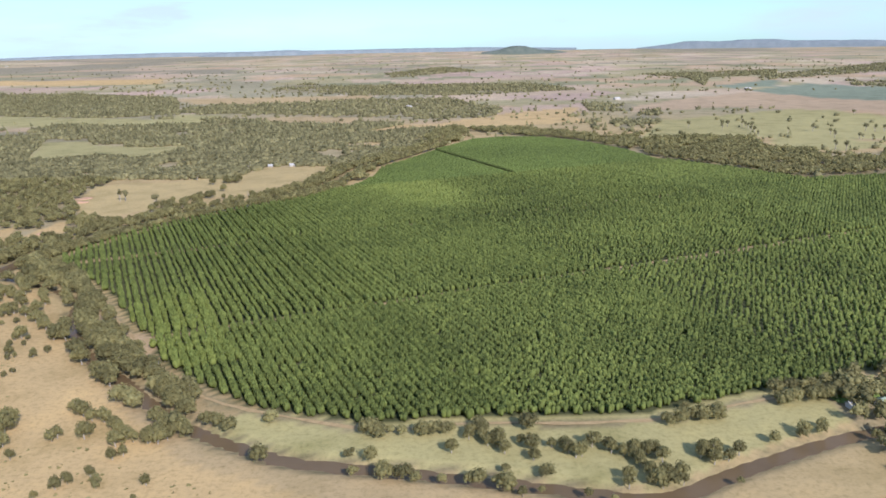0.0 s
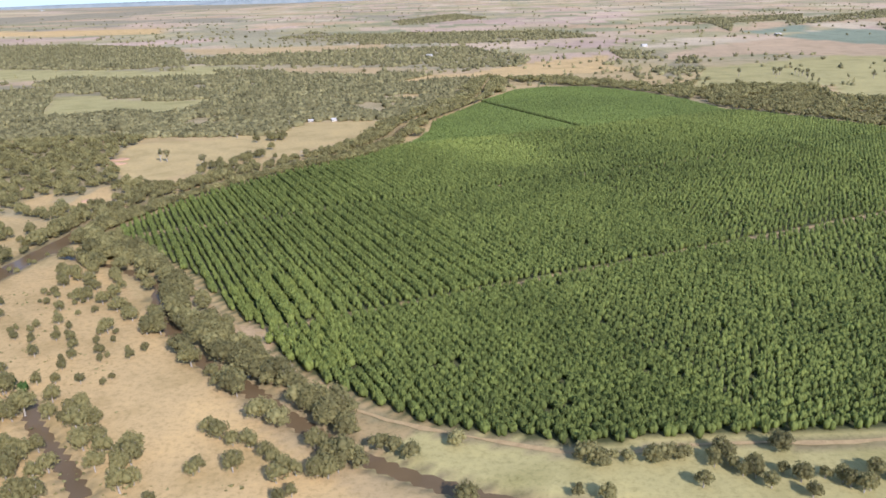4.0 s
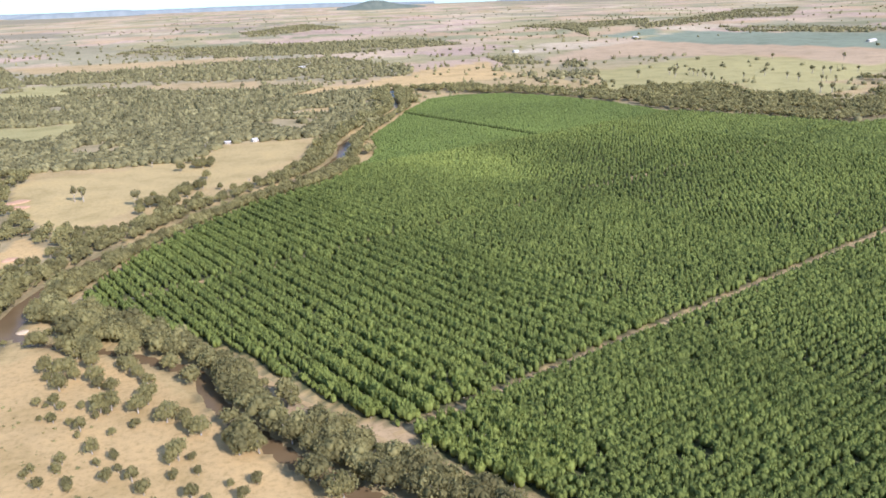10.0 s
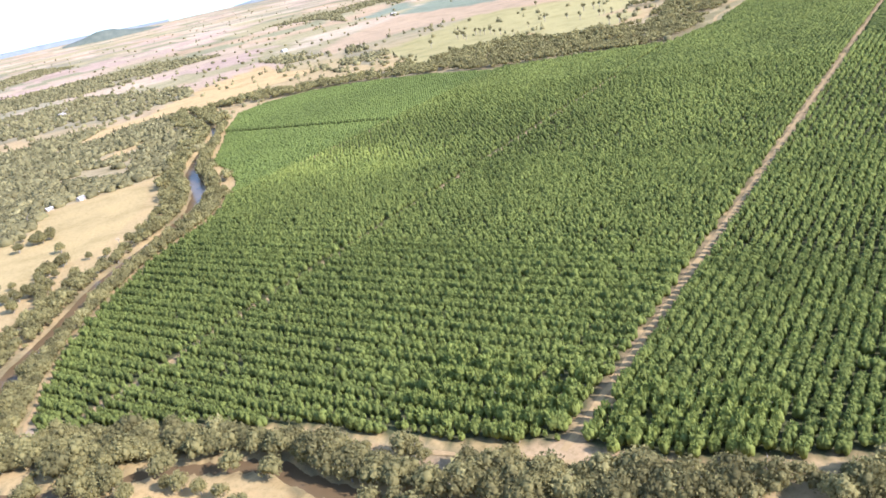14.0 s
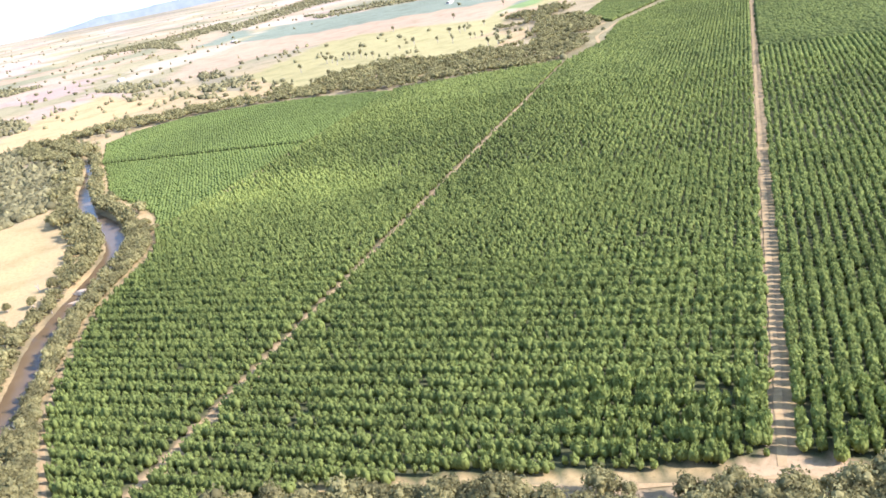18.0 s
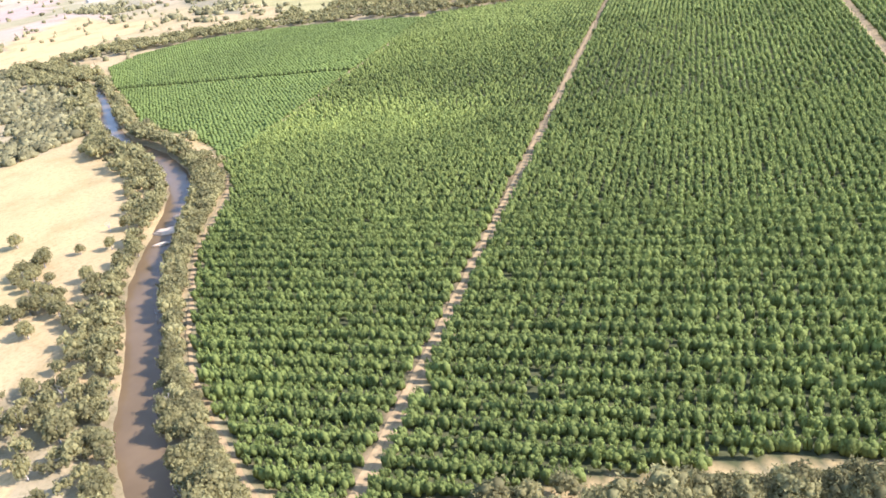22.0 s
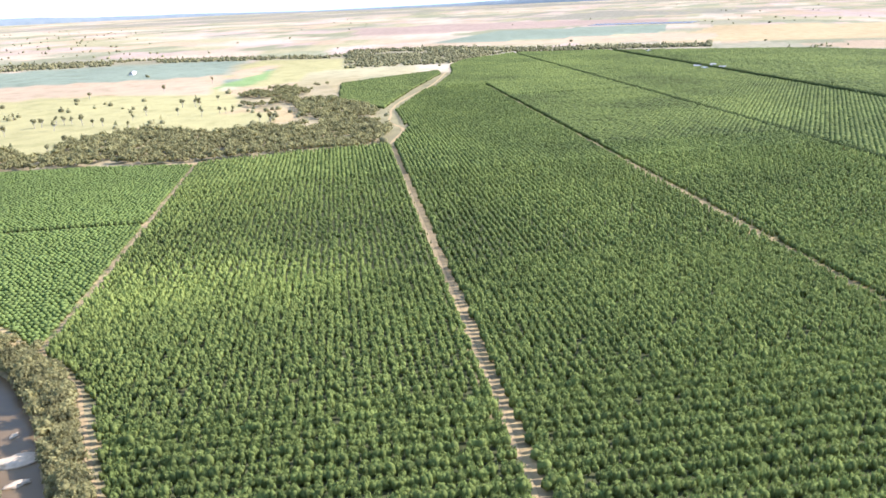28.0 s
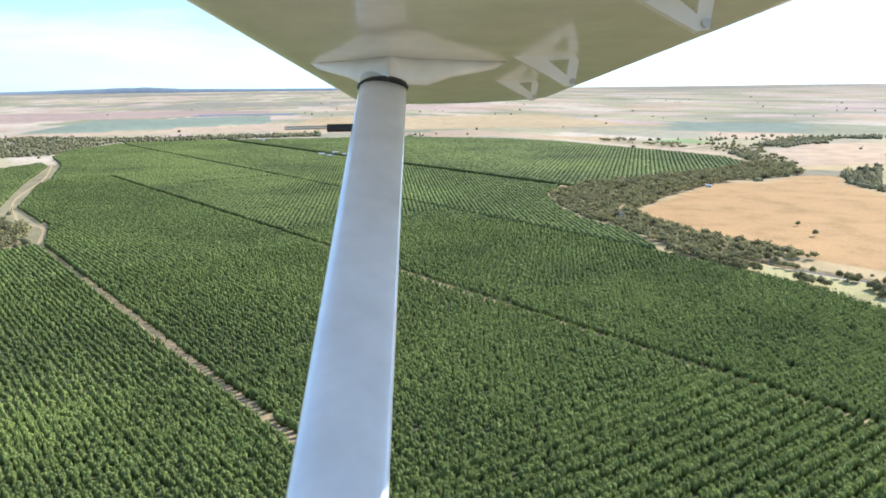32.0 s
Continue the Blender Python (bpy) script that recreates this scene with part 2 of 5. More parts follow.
def cluster(seed, balls, level, leaves, size, wide=0.62, high=0.75):
    """A crown of several clumps with gaps between them, within a radius of about 1."""
    rng = np.random.default_rng(seed)
    vs, fs, at = [], [], 0
    for k in range(balls):
        a = 2.4 * k + rng.uniform(-0.5, 0.5)
        d = wide * math.sqrt((k + 0.3) / balls)
        v, f = crown(seed * 31 + k, level, leaves, size, 0.3, low=-0.8, lift=-0.1, core=0.74)
        s = rng.uniform(0.26, 0.46)
        v = v * (s, s, s * 0.78) + (d * math.cos(a), d * math.sin(a), high * (1 - d * d) * rng.uniform(0.6, 1.0))
        vs.append(v), fs.append(f + at)
        at += len(v)
    return np.concatenate(vs), np.concatenate(fs)


def stand(name, shapes, spots, sizes, mat, tint, rng, axis=0.0, label="", category="", kind="stuff"):
    """Many plants joined into one object. spots (n, 2) on the plain, sizes (n, 3)."""
    base, scale = warp(spots)
    pick = rng.integers(0, len(shapes), len(spots))
    turn = rng.uniform(0, 2 * np.pi, len(spots))
    vs, fs, ts, at = [], [], [], 0
    for k, (sv, sf) in enumerate(shapes):
        w = np.where(pick == k)[0]
        if not len(w):
            continue
        c, s = np.cos(turn[w])[:, None], np.sin(turn[w])[:, None]
        x, y = sv[:, 0] * c - sv[:, 1] * s, sv[:, 0] * s + sv[:, 1] * c
        z = np.broadcast_to(sv[:, 2], x.shape)
        p = np.stack([x, y, z], 2) * (sizes[w] * scale[w, None])[:, None, :]
        if axis:
            ca, sa = math.cos(axis), math.sin(axis)
            p = np.stack([p[..., 0] * ca - p[..., 1] * sa, p[..., 0] * sa + p[..., 1] * ca, p[..., 2]], 2)
        p = p + base[w][:, None, :]
        vs.append(p.reshape(-1, 3))
        fs.append((sf[None] + (np.arange(len(w)) * len(sv))[:, None, None] + at).reshape(-1, 3))
        ts.append(np.repeat(tint[w], len(sv)))
        at += len(w) * len(sv)
    ob = new(name, mesh_from(name, np.concatenate(vs), np.concatenate(fs), mat, np.concatenate(ts), True))
    return tagged(ob, label, category, kind=kind)


def inside(poly, pts):
    """Which points (n, 2) lie in the polygon."""
    poly, hit = np.asarray(poly, float), np.zeros(len(pts), bool)
    for (x0, y0), (x1, y1) in zip(poly, np.roll(poly, -1, 0)):
        if y0 != y1:
            hit ^= ((y0 > pts[:, 1]) != (y1 > pts[:, 1])) & (pts[:, 0] < (x1 - x0) * (pts[:, 1] - y0) / (y1 - y0) + x0)
    return hit


def away(line, pts):
    """Distance of points (n, 2) from a polyline."""
    best = np.full(len(pts), 1e9)
    line = np.asarray(line, float)
    for a, b in zip(line[:-1], line[1:]):
        k = np.clip(((pts - a) @ (b - a)) / ((b - a) @ (b - a)), 0, 1)
        best = np.minimum(best, np.linalg.norm(pts - a - k[:, None] * (b - a), axis=1))
    return best


def smooth_line(pts, step=12.0):
    """A rounded line (Catmull-Rom) through places, with points about every step metres."""
    p = np.asarray(pts, float)
    p = np.r_[[2 * p[0] - p[1]], p, [2 * p[-1] - p[-2]]]
    out = []
    for a, b, c, d in zip(p[:-3], p[1:-2], p[2:-1], p[3:]):
        n = max(2, int(np.linalg.norm((c - b)[:2]) / step))
        for t in np.arange(n)[:, None] / n:
            out.append(0.5 * (2 * b + (c - a) * t + (2 * a - 5 * b + 4 * c - d) * t**2 + (3 * b - a - 3 * c + d) * t**3))
    return np.array(out + [p[-2]])


def soft_noise(pts, size, seed=0):
    """Smooth noise about -1..1 for points (n, 2), with bumps of about size metres."""
    rng = np.random.default_rng(seed + 77)
    total, amp = np.zeros(len(pts)), 0.0
    for octave in range(4):
        grid = rng.uniform(-1, 1, (64, 64))
        q = pts / (size / 2**octave) + rng.uniform(0, 64, 2)
        i = np.floor(q).astype(int)
        t = q - i
        t = t * t * (3 - 2 * t)
        g = lambda a, b: grid[(i[:, 0] + a) % 64, (i[:, 1] + b) % 64]
        n = (g(0, 0) * (1 - t[:, 0]) + g(1, 0) * t[:, 0]) * (1 - t[:, 1]) + (g(0, 1) * (1 - t[:, 0]) + g(1, 1) * t[:, 0]) * t[:, 1]
        total, amp = total + n * 0.55**octave, amp + 0.3 * 0.55**octave
    return total / amp / 2


def farm(xy):
    """Farm coordinates (n, 2) of places on the plain."""
    d = np.asarray(xy, float)[:, :2] - np.array(ORIGIN[:2])
    return np.c_[d @ np.array(U[:2]), d @ np.array(V[:2])]


def plain(uv):
    uv = np.asarray(uv, float)
    return np.array(ORIGIN[:2]) + uv[:, :1] * np.array(U[:2]) + uv[:, 1:2] * np.array(V[:2])


def ribbon(name, line, widths, z, mat, label, category, kind="structure", wobble=0.0):
    """A strip along a line, with uneven edges."""
    line = np.asarray(line, float)
    d = np.gradient(line, axis=0)
    d /= np.linalg.norm(d, axis=1)[:, None]
    side = np.c_[-d[:, 1], d[:, 0]]
    w = np.broadcast_to(widths, len(line)) / 2
    rng = np.random.default_rng(len(line))
    l = line + side * (w + wobble * rng.uniform(-1, 1, len(line)))[:, None]
    r = line - side * (w + wobble * rng.uniform(-1, 1, len(line)))[:, None]
    p, _ = warp(np.r_[l, r])
    p[:, 2] += z
    n = len(line)
    k = np.arange(n - 1)[:, None]
    ob = new(name, mesh_from(name, p, np.c_[k + n, k + n + 1, k + 1, k], mat))
    return tagged(ob, label, category, kind=kind)

# ---- plan ----
# The river: from the north past the orchard's west tip and away to the south-west; the creek leaves it there for the south-east.
RIVER = smooth_line([(40, 2010), (14, 1850), (-13, 1677), (-100, 1492), (-146, 1377), (-160, 1297), (-197, 1203), (-236, 1150), (-270, 1114), (-302, 1080),
                     (-330, 1044), (-366, 984), (-395, 944), (-415, 908), (-433, 866), (-442, 836), (-448, 801), (-453, 772), (-459, 740), (-466, 700), (-476, 650), (-498, 590), (-540, 530), (-575, 460), (-600, 370), (-660, 260), (-760, 130), (-900, -20), (-1120, -220)], 10)
CREEK = smooth_line([(-446, 778), (-421, 753), (-406, 742), (-392, 733), (-374, 724), (-346, 700), (-322, 675), (-314, 645), (-298, 610), (-277, 572), (-252, 538), (-228, 514), (-201, 483), (-165, 443), (-139, 422),
                     (-115, 407), (-86, 391), (-53, 383), (-22, 377), (8, 370), (39, 363), (67, 355), (110, 349), (160, 375), (240, 410), (330, 428), (470, 442), (560, 430), (700, 335), (820, 190), (890, 60)], 10)
# A waterhole in the dry paddock
POND = smooth_line([(-352, 506), (-337, 493), (-325, 473), (-310, 454), (-298, 440), (-284, 422), (-272, 405)], 6)


def river_half(pts):
    """Half the river's width beside each place."""
    return np.interp(np.asarray(pts)[:, 1], (600, 740, 815, 865, 960, 1030, 1120, 1300, 1500, 1700), (8, 10.5, 10.3, 10, 10.5, 10.8, 10.6, 9.8, 7.5, 5))


def creek_half(pts):
    """Half the creek's width beside each place."""
    return np.interp(np.asarray(pts)[:, 0], (-440, -415, -370, -330, -250), (5.5, 4.0, 4.0, 5.4, 5.6))


# Orchard blocks in farm coordinates (u, v).
BLOCKS = {}
BLOCKS["a"] = [(-10, 6.0), (-22, 55), (-32, 130), (-52, 200), (-76, 269.4), (300, 269.5), (500, 269.6), (960, 269.8), (985, 264), (1116, 236), (1270, 243), (1340, 238), (1637, 153), (1702, 122), (1702, 6.0)]
BLOCKS["b"] = [(-88, 281.4), (-82, 293), (-61, 325), (-27, 359), (13, 396), (70, 431), (133, 465), (218, 492), (266, 518), (290, 539.5), (905, 539.5), (935, 431), (965, 280.4), (500, 280.9), (300, 281.6)]
BLOCKS["c"] = [(302, 549), (352, 590), (395, 650), (430, 720), (490, 775), (560, 840), (600, 880), (601.5, 549)]
BLOCKS["d"] = [(606.5, 549), (606.5, 890), (680, 950), (745, 1005), (830, 1010), (900, 960), (930, 860), (935, 700), (905, 549)]
BLOCKS["e"] = [(-8, -5.4), (-11, -20), (-3, -58), (6, -83), (17, -108), (38, -148), (68, -179), (99, -205), (140, -216), (172, -230), (203, -245), (232, -256), (258, -264), (336, -268), (440, -279), (860, -279), (860, -5.4)]
BLOCKS["k"] = [(862, -6), (862, -279), (1454, -279), (1454, -6)]
BLOCKS["f"] = [(459, -292), (520, -330), (587, -358), (657, -372), (760, -425), (889, -520), (940, -603), (1780, -603), (1780, -292)]
BLOCKS["g"] = [(1466, -6), (1702, -6), (1702, 116), (1800, 92), (1900, 62), (2060, 24), (2300, -5), (2470, -70), (2690, -278), (1466, -278)]
BLOCKS["h"] = [(1790, -293), (2690, -293), (2650, -450), (2610, -600), (1790, -603)]
BLOCKS["i"] = [(940, -637), (930, -783), (922, -933), (905, -1077), (952, -1230), (1070, -1316), (1255, -1345), (1460, -1356), (1721, -1385), (1935, -1345), (2250, -1150), (2402, -900), (2560, -637)]
BLOCKS["j"] = [(1372, 262), (1538, 345), (1898, 335), (2125, 60), (2040, 62), (1680, 178)]
TINTS = {"a": 0.0, "b": 0.03, "c": 0.06, "d": 0.06, "e": 0.03, "f": -0.05, "g": -0.02, "h": -0.02, "i": -0.05, "j": -0.06, "k": 0.0}
ROAD = plain(smooth_line([(976, 277), (1050, 258), (1116, 246), (1200, 262), (1278, 254), (1356, 247), (1480, 218), (1637, 164), (1800, 110), (2080, 42)], 15))
TRACKS = {
    "track_one": (plain([(-14, 1.6), (200, 1.8), (600, 1.8), (1200, 1.2), (1700, 1)]), 3.4),
    "track_two": (plain([(-78, 277.6), (100, 277.6), (500, 277.2), (800, 277.2), (976, 277.6)]), 2.8),
    "track_three": (plain([(285, 544), (450, 544.3), (604, 544.5), (800, 545), (915, 545)]), 2.6),
    "track_four": (plain([(455, -285), (900, -285), (1500, -284), (2530, -285)]), 4.0),
    "track_five": (plain([(940, -620), (1400, -618), (2000, -617), (2640, -620)]), 14.0),
}
EDGE = plain(smooth_line([(288, 545), (258, 518), (216, 498), (138, 471), (75, 437), (18, 402), (-24, 366), (-62, 328), (-90, 296), (-96, 276), (-86, 245), (-62, 195), (-42, 130), (-31, 55), (-20, 0), (-20, -20), (-12, -60), (-3, -88), (9, -114), (24, -140),
                          (44, -163), (74, -192), (104, -216), (145, -227), (178, -241), (206, -256), (236, -267), (262, -275), (336, -281), (440, -300)], 10))
# Bare washed earth between the headland track and the creek
BARE = [(-312, 684), (-290, 640), (-285, 612), (-263, 588), (-240, 566), (-226, 578), (-257, 603), (-289, 656)]

# Bare earth at the orchard's west tip, and the open grass south of the creek's mouth
TIP = [(-411, 832), (-398, 815), (-400, 800), (-417, 787), (-416, 805)]
OPEN = [(-456, 745), (-420, 741), (-398, 723), (-372, 715), (-346, 690), (-330, 668), (-318, 640), (-340, 600), (-470, 600), (-462, 700)]

# Paddocks and woods on the plain: cover colours (bare or dry ground, grass).
STRAW, PALE, GREEN, PINK, TEAL, MEADOW = (0.468, 0.330, 0.158), (0.41, 0.30, 0.158), (0.345, 0.30, 0.135), (0.43, 0.30, 0.18), (0.21, 0.235, 0.165), (0.385, 0.332, 0.148)
FIELDS = []
FIELDS.append((STRAW, [(-460, 700), (-420, 735), (-380, 712), (-333, 655), (-280, 565), (-200, 455), (-150, 395), (-60, 350), (60, 320), (200, 300), (200, -400), (-900, -400), (-900, 640)]))
FIELDS.append(((0.435, 0.328, 0.155), [(-532, 1143), (-550, 1244), (-546, 1274), (-518, 1297), (-437, 1302), (-408, 1340), (-358, 1320), (-317, 1429), (-218, 1443), (-195, 1400), (-216, 1321), (-257, 1245), (-291, 1185), (-335, 1160), (-374, 1107), (-395, 1097), (-433, 1040), (-472, 1030)]))
FIELDS.append(((0.41, 0.25, 0.105), [(592, 384), (736, 235), (849, 87), (830, -12), (928, -173), (910, -227), (777, -140), (602, -80), (500, -300), (160, -200), (150, 310), (204, 338), (269, 359), (406, 399), (546, 407)]))
FIELDS.append((STRAW, [(-518, 890), (-481, 911), (-450, 947), (-490, 1022), (-503, 928), (-521, 944), (-535, 996), (-560, 940)]))
FIELDS.append((GREEN, [(-966, 1977), (-863, 1976), (-789, 1823), (-649, 1779), (-553, 1799), (-568, 1604), (-698, 1625), (-774, 1590), (-830, 1587)]))
FIELDS.append((GREEN, [(1106, 2432), (1211, 2162), (1345, 1970), (1134, 1782), (960, 1684), (875, 1690), (915, 1573), (764, 1515), (666, 1577), (726, 1748), (543, 1765), (425, 1703), (463, 1820), (600, 2150)]))
FIELDS.append((PINK, [(1421, 2731), (1550, 2415), (1693, 2162), (1345, 1970), (1211, 2162), (1106, 2432), (1000, 2600)]))
FIELDS.append((STRAW, [(-221, 1697), (-157, 1779), (-92, 1804), (-107, 1770), (-175, 1709)]))
FIELDS.append((STRAW, [(-192, 1996), (-104, 2150), (40, 2175), (-7, 2081), (-130, 1997)]))
FIELDS.append((STRAW, [(18, 2206), (202, 2432), (463, 2627), (371, 2312), (422, 2158), (291, 2109), (165, 2057), (65, 1978), (41, 2047), (-20, 2038)]))
FIELDS.append((GREEN, [(-1239, 2640), (-1070, 2581), (-956, 2689), (-699, 2396), (-641, 2284), (-744, 2272), (-881, 2246), (-1117, 2343)]))
FIELDS.append((PALE, [(-555, 2475), (-241, 2403), (-235, 2164), (-440, 2260)]))
FIELDS.append((PALE, [(-1086, 3374), (-764, 3347), (-264, 3337), (-254, 2928), (-511, 2866), (-933, 3055)]))
FIELDS.append(((0.23, 0.235, 0.155), [(2156, 3432), (2349, 3012), (2376, 2478), (1693, 2162), (1550, 2415), (1421, 2731)]))
FIELDS.append((GREEN, [(2318, 2406), (2429, 2091), (2401, 1696), (2056, 1595), (1749, 1902), (1486, 1798), (1363, 1849), (1359, 1974), (1788, 2170)]))
FIELDS.append((PINK, [(1918, 2221), (2094, 2195), (1931, 2106), (1629, 2000), (1596, 2080)]))
FIELDS.append((TEAL, [(1913, 2124), (1930, 2100), (1643, 1978), (1359, 1969), (1554, 2070), (1629, 2000)]))
FIELDS.append((PINK, [(1635, -543), (1729, -941), (1100, -700), (1042, -468), (1061, -232)]))
FIELDS.append((MEADOW, [(-150, 420), (-100, 402), (-10, 378), (60, 360), (110, 356), (160, 388), (240, 424), (400, 442), (420, 475), (200, 480), (0, 472), (-110, 458)]))
FIELDS.append((PALE, [(2700, -700), (3900, -600), (4200, 700), (2800, 900)]))
FIELDS.append((TEAL, [(2000, -1000), (2500, -1400), (2900, -900), (2300, -600)]))
NEAR_FIELDS = 17
ROSE, BROWN, LEAFY = (0.42, 0.308, 0.195), (0.34, 0.245, 0.185), (0.20, 0.27, 0.10)
# Far fields, farthest first
FIELDS.append((BROWN, [(4254, 2943), (4091, 2398), (4438, 2093), (4884, 1018), (5595, 1067), (5885, 2437), (5507, 3562)]))
FIELDS.append((ROSE, [(2940, 2304), (2972, 2088), (3090, 1967), (3144, 1764), (3191, 1373), (3570, 931), (3310, 671), (2959, 699), (2842, 1239), (2917, 1836)]))
FIELDS.append((TEAL, [(3133, 1982), (4297, 1985), (4589, 997), (3633, 934), (3279, 1441), (3122, 1782)]))
FIELDS.append((GREEN, [(2206, 1960), (2242, 1796), (2334, 1643), (2323, 1583), (2150, 1532), (2009, 1710), (2028, 1881)]))
FIELDS.append((ROSE, [(1459, 3278), (1455, 2504), (1581, 2148), (1336, 1965), (1212, 1901), (1221, 2297), (888, 2498), (584, 2423), (524, 2505), (900, 2900)]))
FIELDS.append((TEAL, [(1258, 3209), (1729, 3656), (2121, 2832), (2323, 2472), (1790, 2210), (1635, 2184), (1507, 2554), (1335, 2832)]))
FIELDS.append((LEAFY, [(1340, 1977), (1876, 2072), (1683, 1978), (1399, 1894)]))
FIELDS.append((TEAL, [(1291, 3617), (1788, 4024), (1479, 3425), (1296, 3414)]))
FIELDS.append((STRAW, [(-3513, 5311), (-3066, 5709), (-1849, 5583), (-1584, 4742), (-2203, 4810), (-3111, 5022)]))
FIELDS.append((GREEN, [(-1602, 2417), (-1916, 2938), (-1290, 2772), (-694, 2547), (-630, 2298), (-1058, 2254)]))
FIELDS.append((ROSE, [(1411, -369), (1590, -528), (1638, -717), (1054, -287), (1065, -192)]))
FIELDS.append((PALE, [(2220, -2), (2130, -256), (1672, -299), (1547, -248), (1950, -121)]))
FIELDS.append((LEAFY, [(1850, -264), (1941, -464), (1758, -473), (1654, -324)]))

# Woodland, as polygons on the plain with plants per hectare.
WOODLAND = []
WOODLAND.append((135, -0.62, [(-1100, 1330), (-560, 1340), (-440, 1325), (-330, 1330), (-318, 1450), (-195, 1445), (-150, 1460), (-60, 1580), (-40, 1720), (0, 1900), (30, 2050), (-150, 2200), (-700, 2420), (-1100, 2300)]))
WOODLAND.append((80, -0.6, [(-800, 860), (-560, 900), (-458, 846), (-439, 921), (-391, 953), (-416, 1013), (-472, 1030), (-530, 1142), (-550, 1330), (-800, 1330)]))
WOODLAND.append((105, -0.45, [(40, 2020), (210, 1985), (300, 1880), (400, 1780), (463, 1820), (415, 1694), (538, 1761), (677, 1714), (637, 1559), (731, 1498), (836, 1484), (760, 1380), (714, 1262), (576, 1240), (481, 1362), (413, 1465), (368, 1558), (325, 1680), (240, 1800), (130, 1900)]))
WOODLAND.append((95, -0.35, [(836, 1484), (957, 1554), (959, 1670), (1163, 1798), (1280, 1781), (1403, 1682), (934, 1378), (760, 1300), (740, 1340)]))
WOODLAND.append((130, -0.9, [(240, 475), (334, 470), (470, 485), (553, 497), (640, 492), (723, 490), (800, 442), (862, 388), (910, 330), (965, 225), (1012, 85), (1045, -56), (1155, -180), (1061, -240), (920, -160), (849, 97), (736, 245), (600, 384), (546, 402), (406, 390), (269, 350), (235, 350)]))
WOODLAND.append((30, -0.2, [(1130, -185), (1392, -290), (1922, -150), (1980, -260), (1500, -480), (1061, -250)]))
WOODLAND.append((80, -1.5, [(-1754, 3889), (-1097, 3412), (-856, 2671), (-1043, 2607), (-1263, 2697), (-1700, 3000)]))
WOODLAND.append((95, -0.9, [(470, 1228), (560, 1252), (640, 1290), (735, 1292), (770, 1330), (650, 1390), (520, 1330)]))

# Belts of trees far over the plain, with plants per hectare
BELTS = []
BELTS.append((34, [(-3304, 4698), (-2423, 4186), (-1104, 3387), (-864, 2738), (-809, 2436), (-1448, 2667), (-2086, 2976)]))
BELTS.append((26, [(-347, 3130), (47, 3112), (209, 2582), (152, 2321), (-71, 2283), (-281, 2457), (-842, 2665), (-902, 2865)]))
BELTS.append((34, [(-1605, 2281), (-1193, 2180), (-727, 2173), (-251, 2151), (-215, 1781), (-610, 1890), (-898, 1897), (-1396, 1974)]))
BELTS.append((22, [(-420, 4186), (507, 4069), (628, 3511), (149, 3294), (-367, 3400)]))
BELTS.append((14, [(-267, 5748), (292, 7204), (424, 5999), (-219, 5085)]))
BELTS.append((34, [(481, 2738), (658, 2722), (581, 2418), (463, 2464)]))
BELTS.append((34, [(446, 2106), (688, 2514), (590, 2126), (451, 1958)]))
BELTS.append((16, [(1342, 4908), (2418, 5224), (2028, 4483), (1599, 4399), (1246, 3626), (1452, 4371)]))
BELTS.append((34, [(-827, 2967), (-670, 2975), (-342, 2685), (-167, 2531), (-182, 2379), (-347, 2440), (-605, 2613), (-768, 2597)]))
BELTS.append((20, [(-810, 3812), (-696, 4477), (-328, 3930), (142, 3796), (83, 3377), (-267, 3531), (-623, 3619)]))
BELTS.append((30, [(2758, 2217), (2783, 2011), (2850, 1823), (2700, 1509), (2650, 1228), (2690, 888), (2800, 699), (2523, 703), (2494, 1082), (2440, 1436), (2086, 1500), (1996, 1512), (1926, 1684), (1863, 1814)]))
BELTS.append((20, [(2062, 3861), (2445, 3115), (2454, 2348), (2517, 1993), (2329, 1909), (2310, 2252), (2241, 2832), (1850, 3455)]))
BELTS.append((8, [(1943, 4482), (3824, 6197), (4391, 6166), (3138, 4703), (2621, 4598), (1639, 3940)]))

BELTS.append((70, [(1388, -287), (1588, -492), (1776, -767), (1755, -1097), (1595, -953), (1571, -652), (1385, -388), (1199, -226)]))
BELTS.append((75, [(905, -25), (993, -182), (949, -373), (865, -298), (906, -117), (848, 2)]))
BELTS.append((90, [(931, -259), (865, -298), (659, -114), (773, -140)]))

# ---- ground ----
def spread(lo, hi, step, reach):
    """Even steps between lo and hi, then wider and wider ones out to reach."""
    out, s = [], step
    tail = []
    x = hi
    while x < reach:
        s *= 1.045
        x += s
        tail.append(x)
    s, x, head = step, lo, []
    while x > -reach:
        s *= 1.045
        x -= s
        head.append(x)
    return np.array(head[::-1] + list(np.arange(lo, hi + 0.1, step)) + tail)


